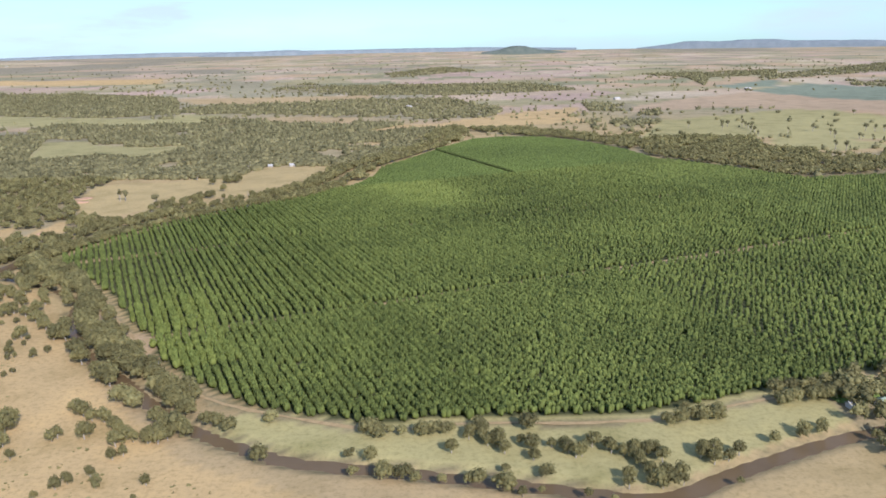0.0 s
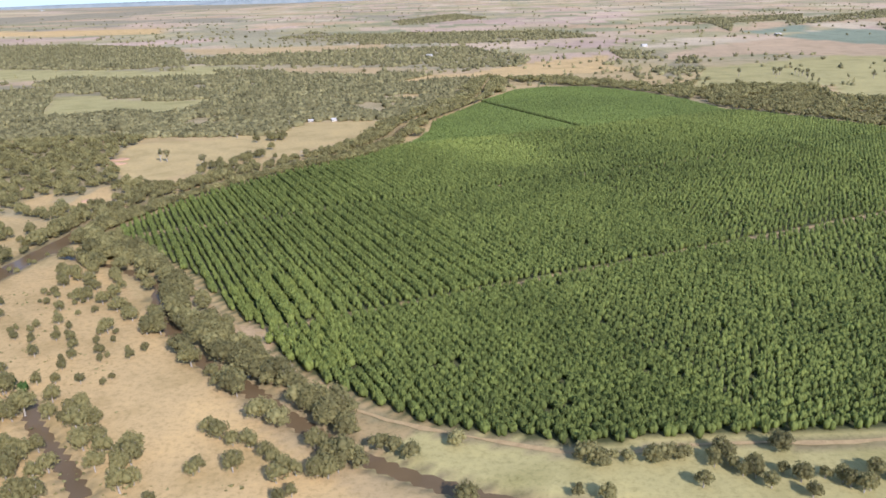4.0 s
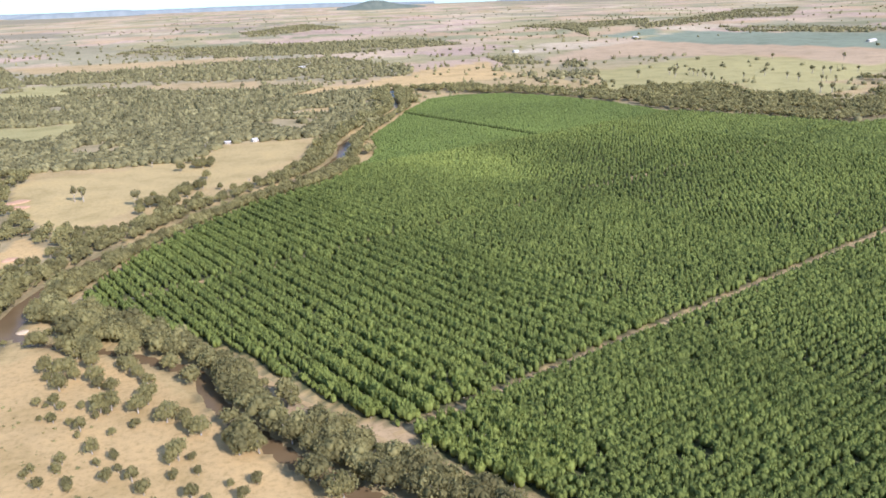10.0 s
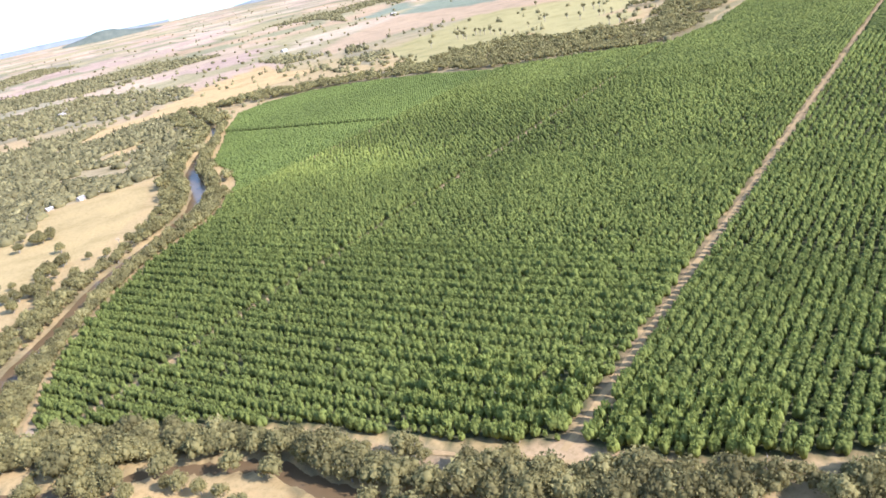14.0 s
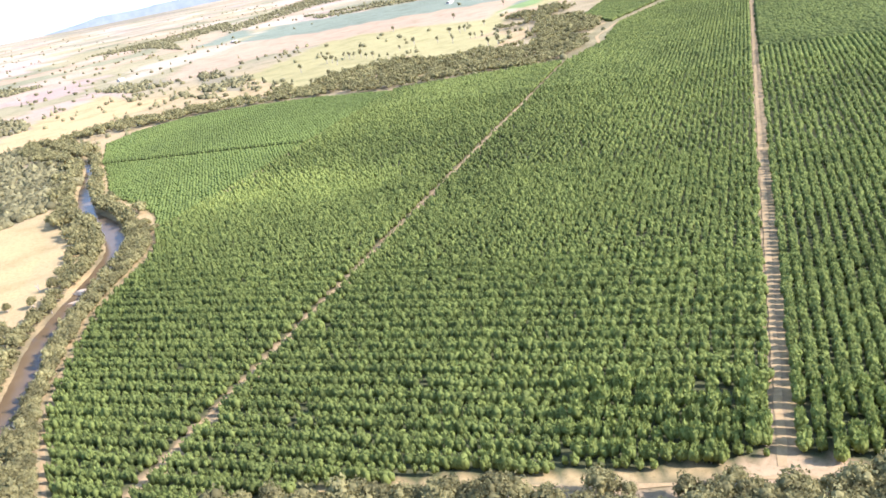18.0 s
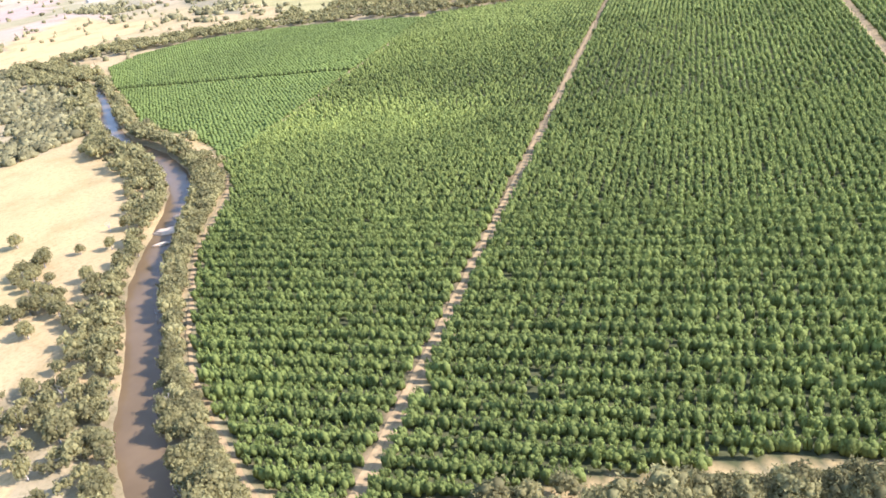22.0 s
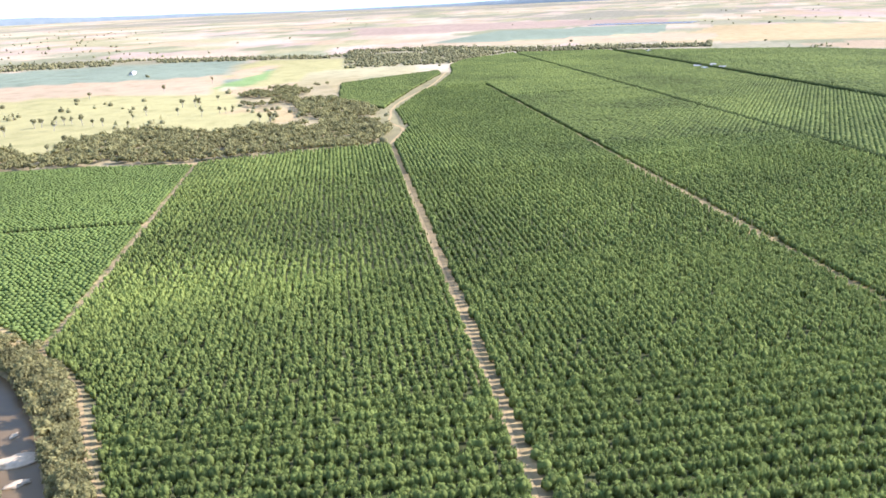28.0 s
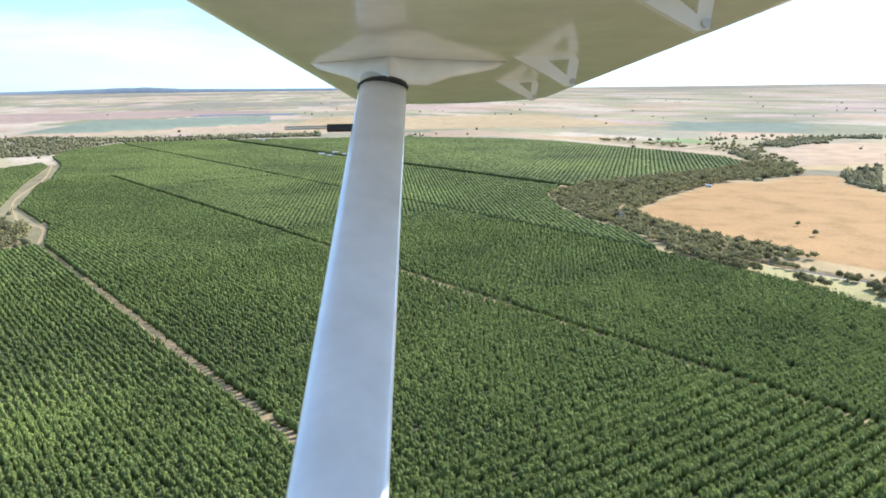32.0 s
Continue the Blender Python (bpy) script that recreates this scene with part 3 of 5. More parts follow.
def build_ground():
    xs, ys = spread(-640, 420, 5.5, 22000), spread(280, 1500, 5.5, 22000)
    gx, gy = np.meshgrid(xs, ys)
    pts = np.c_[gx.ravel(), gy.ravel()]
    p, _ = warp(pts)
    stream = np.minimum(away(RIVER, pts), np.minimum(away(CREEK, pts) + 8, away(POND, pts) + 10))
    wild = soft_noise(pts, 60, 3)
    shore = np.minimum(away(RIVER, pts) / river_half(pts), np.minimum(away(CREEK, pts) / creek_half(pts), away(POND, pts) / 4.7))
    p[:, 2] -= 3.0 * np.exp(-((shore * (1 + 0.12 * soft_noise(pts, 16, 4)) / 1.16) ** 4))
    p[:, 2] += np.where(stream > 20, 0.25 * wild, 0)
    uv = farm(pts)
    # cover
    far = np.hypot(*(pts - MID).T)
    n1, n2, n3 = soft_noise(pts, 420, 5), soft_noise(pts, 1700, 6), soft_noise(pts, 5200, 8)
    mixk = np.clip(0.5 + 0.8 * n1 + 0.25 * n2, 0, 1)[:, None]
    col = np.array(PALE) * mixk + np.array((0.42, 0.31, 0.15)) * (1 - mixk)
    # paddocks: uneven cells, each with a cover of its own
    q = uv / (520.0, 330.0) + 0.18 * np.c_[n1, n2] + 0.35 * np.c_[n2, n3]
    cell = np.floor(q).astype(int)
    q = q + 0.5 * (cell[:, ::-1] % 2)
    cell = np.floor(q).astype(int)
    kinds = np.array([(0.55, 0.40, 0.27), (0.52, 0.36, 0.22), (0.53, 0.37, 0.28), (0.40, 0.33, 0.18), (0.44, 0.36, 0.20), (0.31, 0.28, 0.16), (0.57, 0.44, 0.30), (0.38, 0.32, 0.20)])
    pick = (cell[:, 0] * 7919 + cell[:, 1] * 104729 + (cell[:, 0] * cell[:, 1]) % 17 * 31) % len(kinds)
    # far covers lose red: grey haze painted into them, coming in with distance
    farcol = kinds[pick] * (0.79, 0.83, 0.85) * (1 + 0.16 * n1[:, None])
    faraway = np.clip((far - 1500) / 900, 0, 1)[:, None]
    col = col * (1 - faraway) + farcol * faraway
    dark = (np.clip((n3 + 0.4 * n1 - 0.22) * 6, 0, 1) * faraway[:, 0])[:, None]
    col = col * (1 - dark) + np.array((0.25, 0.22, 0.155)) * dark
    for c, poly in FIELDS:
        k = inside(poly, pts)
        col[k] = np.array(c) * (1 + 0.10 * n1[k, None])
    for rate, gap, poly in WOODLAND:
        k = inside(poly, pts) & (col[:, 0] > 0)
        for c, field in FIELDS[:NEAR_FIELDS]:
            k &= ~inside(field, pts)
        col[k] = np.array((0.33, 0.265, 0.15)) * (1 + 0.2 * wild[k, None])
    for rate, poly in BELTS:
        k = inside(poly, pts)
        col[k] = np.array((0.27, 0.23, 0.14)) * (1 + 0.2 * n1[k, None])
    # orchard floor: grass in c and d, elsewhere dark soil with tree shade painted in
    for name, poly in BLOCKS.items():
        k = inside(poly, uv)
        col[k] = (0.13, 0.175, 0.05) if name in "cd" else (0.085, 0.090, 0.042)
    for name, (line, width) in TRACKS.items():
        col[(away(line, pts) < 3.8) & (far < 2500)] = (0.30, 0.22, 0.125)
    roadside = (away(ROAD, pts) < 28) & (far > 1000)
    col[roadside] = np.array((0.24, 0.205, 0.11)) * (1 + 0.25 * wild[roadside, None])
    verge = away(EDGE, pts) < 4.5
    col[verge] = np.array((0.27, 0.22, 0.118)) * (1 + 0.25 * wild[verge, None])
    bare = inside(BARE, pts + 5 * np.c_[wild, -wild])
    col[bare] = np.array((0.37, 0.275, 0.165)) * (1 + 0.25 * wild[bare, None])
    mouth = np.hypot(*((uv - (-20, -4)) / (1.0, 2.2)).T) < 11 + 4 * wild
    col[mouth] = (0.44, 0.315, 0.18)
    tip = inside(TIP, pts + 2 * np.c_[wild, -wild])
    col[tip] = np.array((0.33, 0.26, 0.18)) * (1 + 0.2 * wild[tip, None])
    bank = np.clip(1.4 - np.abs(shore - 1.15) / 0.45, 0, 1)[:, None] * np.clip(0.7 + 0.6 * wild, 0, 1)[:, None]
    col = col * (1 - bank) + np.array((0.205, 0.168, 0.092)) * bank
    nx, ny = len(xs), len(ys)
    i = (np.arange(ny - 1)[:, None] * nx + np.arange(nx - 1)[None]).ravel()
    faces = np.c_[i, i + 1, i + nx + 1, i + nx]
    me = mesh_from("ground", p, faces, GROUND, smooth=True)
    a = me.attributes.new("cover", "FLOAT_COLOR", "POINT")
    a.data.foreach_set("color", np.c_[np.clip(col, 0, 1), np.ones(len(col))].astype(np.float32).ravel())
    layer = me.uv_layers.new(name="plain")
    layer.data.foreach_set("uv", pts[faces.ravel()].astype(np.float32).ravel())
    tagged(new("ground", me), "dry straw-coloured plain with paddocks and bare earth", "ground", kind="structure")


build_ground()
ribbon("water", RIVER, 2.5 * river_half(RIVER), -1.75, WATER, "brown slow river between steep wooded banks", "river")
ribbon("water", CREEK, 2.5 * creek_half(CREEK), -1.8, WATER, "narrow brown creek below the orchard bank", "river")
ribbon("water", POND, 11.0, -1.75, WATER, "still brown waterhole in the dry paddock", "waterhole")
for name, (line, width) in TRACKS.items():
    ribbon("track", smooth_line(line, 8), width, 0.32, TRACK, "bare earth farm track between orchard blocks", "track", wobble=0.5)
ribbon("road", ROAD, 4.6, 0.34, TRACK, "pale gravel road curving past the orchard", "road", wobble=0.8)
ribbon("track", EDGE, 2.8, 0.33, TRACK, "sandy headland track along the orchard edge", "track", wobble=1.0)

# ---- orchard ----
ROW, GAP = 6.1, 5.0
REMOTE = "fghijk"  # blocks over a kilometre away: plants joined in short lengths of row
near_shapes = [upright(k, 5, 34, 0.17) for k in range(9)]
mid_shapes = [upright(20 + k, 4, 8) for k in range(8)]
remote_shapes = [crown(50 + k, 1, 0, 0.5, 0.24) for k in range(6)]
egg_shapes = [upright(30 + k, 6, 40, 0.17) for k in range(8)]
half_shapes = [upright(80 + k, 2, 3) for k in range(8)]
far_shapes = [crown(40 + k, 1, 2, 0.3, 0.26, lift=0.55) for k in range(8)]


singled = []


def singles(name, pts):
    """The trees by the mouth of the first track, which stand as single things."""
    if name == "a":
        return (pts[:, 0] < 44) & (pts[:, 1] < 88)
    if name == "e":
        return (pts[:, 0] < 40) & (pts[:, 1] > -75)
    return np.zeros(len(pts), bool)


def orchard():
    rng = np.random.default_rng(4)
    for name, poly in BLOCKS.items():
        poly = np.array(poly, float)
        lo, hi = poly.min(0), poly.max(0)
        gap = GAP * (2.9 if name == "i" else 1.5 if name in REMOTE else 1.2 if name == "e" else 0.85 if name in "cd" else 1)
        gu, gv = np.meshgrid(np.arange(lo[0] + 1, hi[0], ROW), np.linspace(lo[1] + 1.2, hi[1] - 1.2, int((hi[1] - lo[1] - 2.4) / gap)))
        if name in REMOTE:
            gv = gv + gap * 0.5 * (np.arange(gv.shape[1]) % 2)
        pts = np.c_[gu.ravel(), gv.ravel()]
        pts = pts[inside(poly, pts)]
        pts = pts + rng.normal(0, 1, pts.shape) * np.where(pts[:, :1] < 190, (0.25, 0.4) if name == "e" else (0.34, 0.62), (0.26, 0.45) if name == "e" else (0.32, 0.55))
        keep = rng.random(len(pts)) > 0.012
        pts = pts[keep]
        grow = soft_noise(pts, 160, 11)
        young = name in "cd"
        high = np.where(young, 1.9, 3.8) * (1 + 0.10 * grow + rng.normal(0, 0.04 if name in REMOTE else 0.12, len(pts)))
        wide = np.where(young, 2.55, 2.85) * (1 + rng.normal(0, 0.10 if name == "e" else 0.15, len(pts)))
        sizes = np.c_[wide * (1.06 if name in REMOTE else 0.87), wide * (3.2 if name == "i" else 1.75 if name in REMOTE else np.where(pts[:, 0] < 190, 1.16, 0.95)), high]
        if name in "ab":
            # west of the orchard every other row has been cut back
            fade = np.clip((270 - pts[:, 0]) / 150, 0, 1)
            second = np.round((pts[:, 0] - lo[0] - 1) / ROW).astype(int) % 2 == 1
            sizes *= np.where(second, 1 - 0.36 * fade, 1 + 0.10 * fade)[:, None]
        if name == "a":
            sizes *= np.where(pts[:, 1] > 264, 1.2, 1)[:, None]
        if name == "e":
            sizes *= (1.12, 0.95, 1.0)
            sizes[:, 1] *= np.where(pts[:, 0] > 250, 1.2, 1)
        tint = TINTS[name] + (0.0 if name == "e" else 0.08) * np.clip((350 - pts[:, 0]) / 300, -0.2, 1) + 0.12 * grow + rng.normal(0, 0.03 if name in REMOTE else 0.055, len(pts))
        if name == "b":
            patch = np.exp(-(((pts[:, 0] - 405 + 0.12 * (pts[:, 1] - 430)) / 62) ** 4)) * np.clip((pts[:, 1] - 300) / 50, 0, 1)
            tint = tint + patch * (0.12 + 0.2 * grow)
        if name == "i":
            tint = tint + 0.09 * inside([(1171, -1076), (1065, -1126), (894, -1054), (949, -846)], pts)
        if name == "k":
            tint = tint - 0.08
        lone = singles(name, pts)
        singled.extend((p, sz, q) for p, sz, q in zip(plain(pts[lone]), sizes[lone], tint[lone]))
        pts, sizes, tint = pts[~lone], sizes[~lone], tint[~lone]
        for stage, (a, b, shapes) in enumerate(((-999, 190, near_shapes), (190, 400, mid_shapes), (400, 760, half_shapes), (760, 9999, far_shapes))):
            k = (pts[:, 0] >= a) & (pts[:, 0] < b)
            if not k.any():
                continue
            xy = plain(pts[k])
            if name in REMOTE or young:
                shapes = remote_shapes
            elif name == "e" and stage == 0:
                shapes = egg_shapes
            ob = stand("orchard_trees", shapes, xy, sizes[k], YOUNG if young else ORCHARD, tint[k] + 0.18, rng, axis=radians(23.2), label="dense rows of leafy dark green orchard trees", category="orchard")
            ob.location.z = 1.9 if young else 3.4


orchard()
# windbreak between the two young blocks
rng = np.random.default_rng(8)
wv = np.arange(551, 886, 6.1)
stand("windbreak", near_shapes, plain(np.c_[604 + rng.normal(0, 0.3, len(wv)), wv]), np.c_[[1.7] * len(wv), [1.7] * len(wv), rng.uniform(2.7, 3.4, len(wv))], ORCHARD,
      rng.normal(-0.12, 0.04, len(wv)), rng, label="dark row of taller windbreak trees", category="windbreak").location.z = 3.0

for across, first, last, high in ((-609, 945, 2560, 6.0), (-286, 470, 2650, 3.6)):
    wu = np.arange(first, last, 5.5)
    stand("windbreak", far_shapes, plain(np.c_[wu, across + rng.normal(0, 0.4, len(wu))]), np.c_[[3.2] * len(wu), [2.8] * len(wu), rng.uniform(0.9, 1.1, len(wu)) * high], ORCHARD,
          rng.normal(-0.2, 0.04, len(wu)), rng, label="dark row of windbreak trees along a farm track", category="windbreak").location.z = high * 0.95

# ---- wild trees ----
gum_shapes = [cluster(k, 11, 1, 46, 0.21) for k in range(9)]
wood_shapes = [cluster(60 + k, 3, 1, 13, 0.42, 0.5) for k in range(7)]
mid_gum = [cluster(140 + k, 5, 1, 26, 0.36) for k in range(7)]
light_shapes = [crown(120 + k, 2, 7, 0.3, 0.36) for k in range(9)]
dot_shapes = [crown(80 + k, 1, 1, 0.5, 0.34) for k in range(5)]


def woods(name, spots, tall, shapes, mat, seed, label, high=0.80):
    rng = np.random.default_rng(seed)
    s = tall * rng.triangular(0.45, 0.85, 1.45, len(spots))
    sizes = np.c_[s * 0.54, s * 0.54, s * high]
    tint = 0.2 + rng.normal(0, 0.16, len(spots))
    ob = stand(name, shapes, spots, sizes, mat, tint, rng, label=label, category="trees")
    ob.location.z = tall * 0.18
    return ob


def scatter(poly, count, seed, gap=0.0, size=90.0):
    """Random places in a polygon, thinned to clumps."""
    rng = np.random.default_rng(seed)
    poly = np.array(poly, float)
    pts = rng.uniform(poly.min(0), poly.max(0), (count, 2))
    pts = pts[inside(poly, pts)]
    return pts[soft_noise(pts, size, seed) > gap]


def along(line, count, near, reach, seed):
    """Random places beside a line, between near and reach metres from it."""
    rng = np.random.default_rng(seed)
    line = np.asarray(line)
    k = rng.integers(0, len(line) - 1, count)
    pts = line[k] + rng.normal(0, reach * 0.7, (count, 2))
    d = away(line, pts)
    return pts[(d > near) & (d < reach)]


def clear(pts, gap=4.0):
    """Leaves out places in the orchard, on tracks and in the water."""
    uv = farm(pts)
    ok = np.ones(len(pts), bool)
    for poly in BLOCKS.values():
        for du, dv in ((0, 0), (6, 0), (-6, 0), (0, 6), (0, -6)):
            ok &= ~inside(poly, uv + (du, dv))
    for line, w in TRACKS.values():
        ok &= away(line, pts) > w / 2 + gap
    ok &= np.hypot(*((uv - (-20, -4)) / (1.0, 2.2)).T) > 10
    ok &= (away(EDGE, pts) > np.where(uv[:, 1] > 60, 4.4, np.where(soft_noise(pts, 25, 8) > 0.3, 5.0, 1.8))) & (away(ROAD, pts) > 5.5) & ~(inside(BARE, pts) & (soft_noise(pts, 14, 9) < 0.1))
    ok &= ~inside(TIP, pts)
    return pts[ok & (away(RIVER, pts) > river_half(pts) + 2.5) & (away(CREEK, pts) > creek_half(pts) + 0.8)]


bank = clear(np.r_[along(RIVER[RIVER[:, 1] > 400], 7600, 8, 42, 1), along(RIVER[RIVER[:, 1] <= 400], 900, 8, 34, 3), along(CREEK, 3000, 5, 25, 2)])
bank = bank[soft_noise(bank, 45, 31) > np.where(np.minimum(away(RIVER, bank), away(CREEK, bank) + 8) > 23, np.where(bank[:, 1] < 1010, 0.5, 0.12), -0.45)]
thin = ((bank[:, 0] > -150) & (bank[:, 1] < 460) & (np.arange(len(bank)) % 5 > 1)) | inside(OPEN, bank) | (bank[:, 1] < 640) & (bank[:, 0] < -420) & (np.arange(len(bank)) % 3 > 0)
bank = bank[~thin]
# the west bank is open grass with few trees
dry = np.zeros(len(bank), bool)
for c, field in (FIELDS[0], FIELDS[1], FIELDS[3]):
    dry |= inside(field, bank)
bank = bank[~(dry & (away(RIVER, bank) > 19) & (np.arange(len(bank)) % 4 > 0))]
tip_side = inside([(-452, 735), (-445, 790), (-434, 838), (-414, 838), (-411, 756), (-425, 740)], bank)
bank = bank[~(tip_side & ((bank[:, 1] < 785) | (np.arange(len(bank)) % 4 > 0)))]
creekside = (bank[:, 1] < 800) & (bank[:, 0] > -430)
bank = bank[~(creekside & (soft_noise(bank, 17, 37) < -0.22))]
west = farm(bank)[:, 1] > np.interp(farm(bank)[:, 0], (-80, -40, 10, 57, 100, 180, 255), (366, 396, 424, 459, 489, 529, 566))
crowded = ~west & (bank[:, 1] > 830) & (bank[:, 1] < 1150) & (np.arange(len(bank)) % 5 > 2)
bank = bank[~crowded & ~(west & (bank[:, 1] > 880) & (bank[:, 1] < 1210) & (away(RIVER, bank) > river_half(bank) + 6) & (soft_noise(bank, 22, 35) < -0.30))]
# Clumps between the headland track and the creek
shore = along(EDGE, 3600, 4.5, 26, 5)
open_grass = np.clip((shore[:, 0] + 120) / 120, 0, 1)
shore = clear(shore[soft_noise(shore, 28, 33) > -0.30 + 0.25 * open_grass])
bank = np.r_[bank, shore]
# A close belt between the headland track and the river
rng = np.random.default_rng(77)
belt = EDGE[rng.integers(0, len(EDGE) // 2, 1500)] + rng.normal(0, 9, (1500, 2))
belt = belt[(away(EDGE, belt) > 4) & (away(EDGE, belt) < 18) & (away(RIVER, belt) > river_half(belt) + 3.5) & (away(CREEK, belt) > 6) & ~inside(TIP, belt)]
for poly in BLOCKS.values():
    for du, dv in ((0, 0), (7, 0), (-7, 0), (0, 7), (0, -7)):
        belt = belt[~inside(poly, farm(belt) + (du, dv))]
# A dense stand where the creek leaves the river
grove = clear(scatter([(-413, 783), (-394, 796), (-373, 786), (-351, 760), (-328, 724), (-308, 690), (-296, 662), (-312, 652), (-325, 690), (-345, 712), (-372, 735), (-396, 745), (-411, 758)], 360, 71, -1.0))
bank = np.r_[bank, grove, clear(scatter([(-318, 650), (-298, 642), (-287, 604), (-266, 582), (-255, 560), (-268, 556), (-283, 578), (-305, 612)], 120, 72, -1.0))]
# the meadow between orchard and creek stays open but for its edges
meadow = (bank[:, 0] > -150) & (bank[:, 0] < 260) & (bank[:, 1] < 490)
bank = bank[~(meadow & (away(EDGE, bank) > 12) & (away(CREEK, bank) > 12))]
near_bank = (bank[:, 1] < 1260) & (bank[:, 0] < 260)
single_bank = near_bank & (bank[:, 1] < 660) & (bank[:, 0] < -150) & (np.arange(len(bank)) % 4 == 0)
meadow = near_bank & (bank[:, 0] > -150) & (bank[:, 1] < 490)
woods("riverside_gums", bank[meadow], 9.0, gum_shapes, GUM, 27, "grey-green gum trees lining the meadow by the creek")
woods("riverside_gums", bank[near_bank & ~meadow & ~single_bank & (bank[:, 1] < 860)], 13.0, gum_shapes, GUM, 21, "grey-green gum trees crowding the creek banks")
reach = near_bank & (bank[:, 1] >= 860)
woods("riverside_gums", bank[reach & (bank[:, 1] < 980)], 9.5, gum_shapes, GUM, 25, "grey-green gum trees along the river's middle reach")
woods("riverside_gums", bank[reach & (bank[:, 1] >= 980)], 10.0, mid_gum, GUM, 24, "grey-green gum trees along the river bend")
# Gums along the old channel between the river and the waterhole
channel = clear(scatter([(-490, 765), (-476, 725), (-468, 672), (-450, 622), (-424, 578), (-398, 542), (-374, 512), (-352, 494), (-340, 474), (-372, 436), (-440, 430), (-520, 510), (-580, 640), (-640, 760), (-640, 862), (-545, 862), (-505, 830)], 980, 73, -0.28, 42))
woods("riverside_gums", channel[away(POND, channel) > 8], 11.0, gum_shapes, GUM, 28, "grey-green gum trees along the old river channel")
# Low growth at the water's edge
fringe = along(RIVER[RIVER[:, 1] > 660], 4200, 10.5, 16, 15)
fringe = fringe[(away(RIVER, fringe) > river_half(fringe) + 0.8) & (fringe[:, 1] > 690) & (fringe[:, 1] < 1300) & (soft_noise(fringe, 30, 36) > -0.25) & ~inside(OPEN, fringe)]
fringe = fringe[~((fringe[:, 0] > -448) & (fringe[:, 1] < 850))]
woods("riverside_bushes", fringe[away(CREEK, fringe) > 7], 6.0, mid_gum, GUM, 26, "low grey-green bushes at the water's edge")
woods("riverside_gums", belt, 9.0, gum_shapes, GUM, 23, "close belt of grey-green gum trees between track and river")
woods("riverside_gums", bank[~near_bank], 13.0, wood_shapes, GUM, 22, "grey-green gum trees along the upper river")


def wood_spots(rate, gap, poly, seed):
    lo, hi = np.min(poly, 0), np.max(poly, 0)
    pts = scatter(poly, int(1.5 * rate * np.prod(hi - lo) / 1e4), seed, gap, 120)
    pts = clear(pts)
    for c, field in FIELDS[:NEAR_FIELDS]:
        pts = pts[~inside(field, pts)]
    return pts


for k, (rate, gap, poly) in enumerate(WOODLAND):
    spots = wood_spots(rate, gap, poly, 100 + k)
    if k == 1:
        woods("woodland", spots, 11.0, mid_gum, GUM, 41, "open grey-green eucalypt woodland over dry grass", 0.74)
    elif k == 6:
        woods("woodland", spots, 10.5, dot_shapes, WOODS, 46, "dark grey-green eucalypt woodland far over the plain", 0.52)
    elif k == 0:
        woods("woodland", spots[spots[:, 1] > 1640], 10.5, dot_shapes, WOODS, 39, "grey-green eucalypt woodland over dry grass", 0.52)
        woods("woodland", spots[spots[:, 1] <= 1640], 11.0, light_shapes, WOODS, 40 + k, "grey-green eucalypt woodland over dry grass", 0.52)
    else:
        woods("woodland", spots, 14.0 if k in (2, 3) else 12.0, wood_shapes, GUM, 40 + k, "grey-green eucalypt woodland over dry grass", 0.68)


def far_woods():
    """Belts of trees and thin scattered trees over the plain out to the hills."""
    rng = np.random.default_rng(9)
    az, d = rng.uniform(radians(-42), radians(150), 34000), 1 / rng.uniform(1 / 14000, 1 / 1100, 34000)
    pts = MID + np.c_[np.sin(az), np.cos(az)] * d[:, None]
    lines = np.abs(soft_noise(pts * (0.45, 1.0), 900, 51)) + 0.4 * np.abs(soft_noise(pts, 2600, 52))
    keep = (lines < 0.16) | (rng.random(len(pts)) < 0.16)
    keep &= (az < radians(48)) | (lines < 0.05) | (rng.random(len(pts)) < 0.08)
    pts = clear(pts[keep])
    for rate, gap, poly in WOODLAND:
        pts = pts[~inside(poly, pts)]
    for c, field in FIELDS:
        pts = pts[~inside(field, pts) | (rng.random(len(pts)) < 0.12)]
    belts = [clear(scatter(poly, int(1.5 * rate * np.prod(np.ptp(poly, axis=0)) / 1e4), 200 + k, -0.35, 260)) for k, (rate, poly) in enumerate(BELTS)]
    return np.concatenate([pts, *belts])


far_spots = far_woods()
woods("far_woodland", far_spots, 11.5, dot_shapes, WOODS, 61, "dark belts of eucalypt trees across the far plain", 0.56)


# ---- single trees ----
def limb(bm, a, b, ra, rb, sides=6):
    """A tapered limb between two places."""
    a, b = Vector(a), Vector(b)
    turn = (b - a).to_track_quat("Z", "Y").to_matrix().to_4x4()
    m = Matrix.Translation((a + b) / 2) @ turn
    bmesh.ops.create_cone(bm, cap_ends=True, segments=sides, radius1=ra, radius2=rb, depth=(b - a).length, matrix=m)


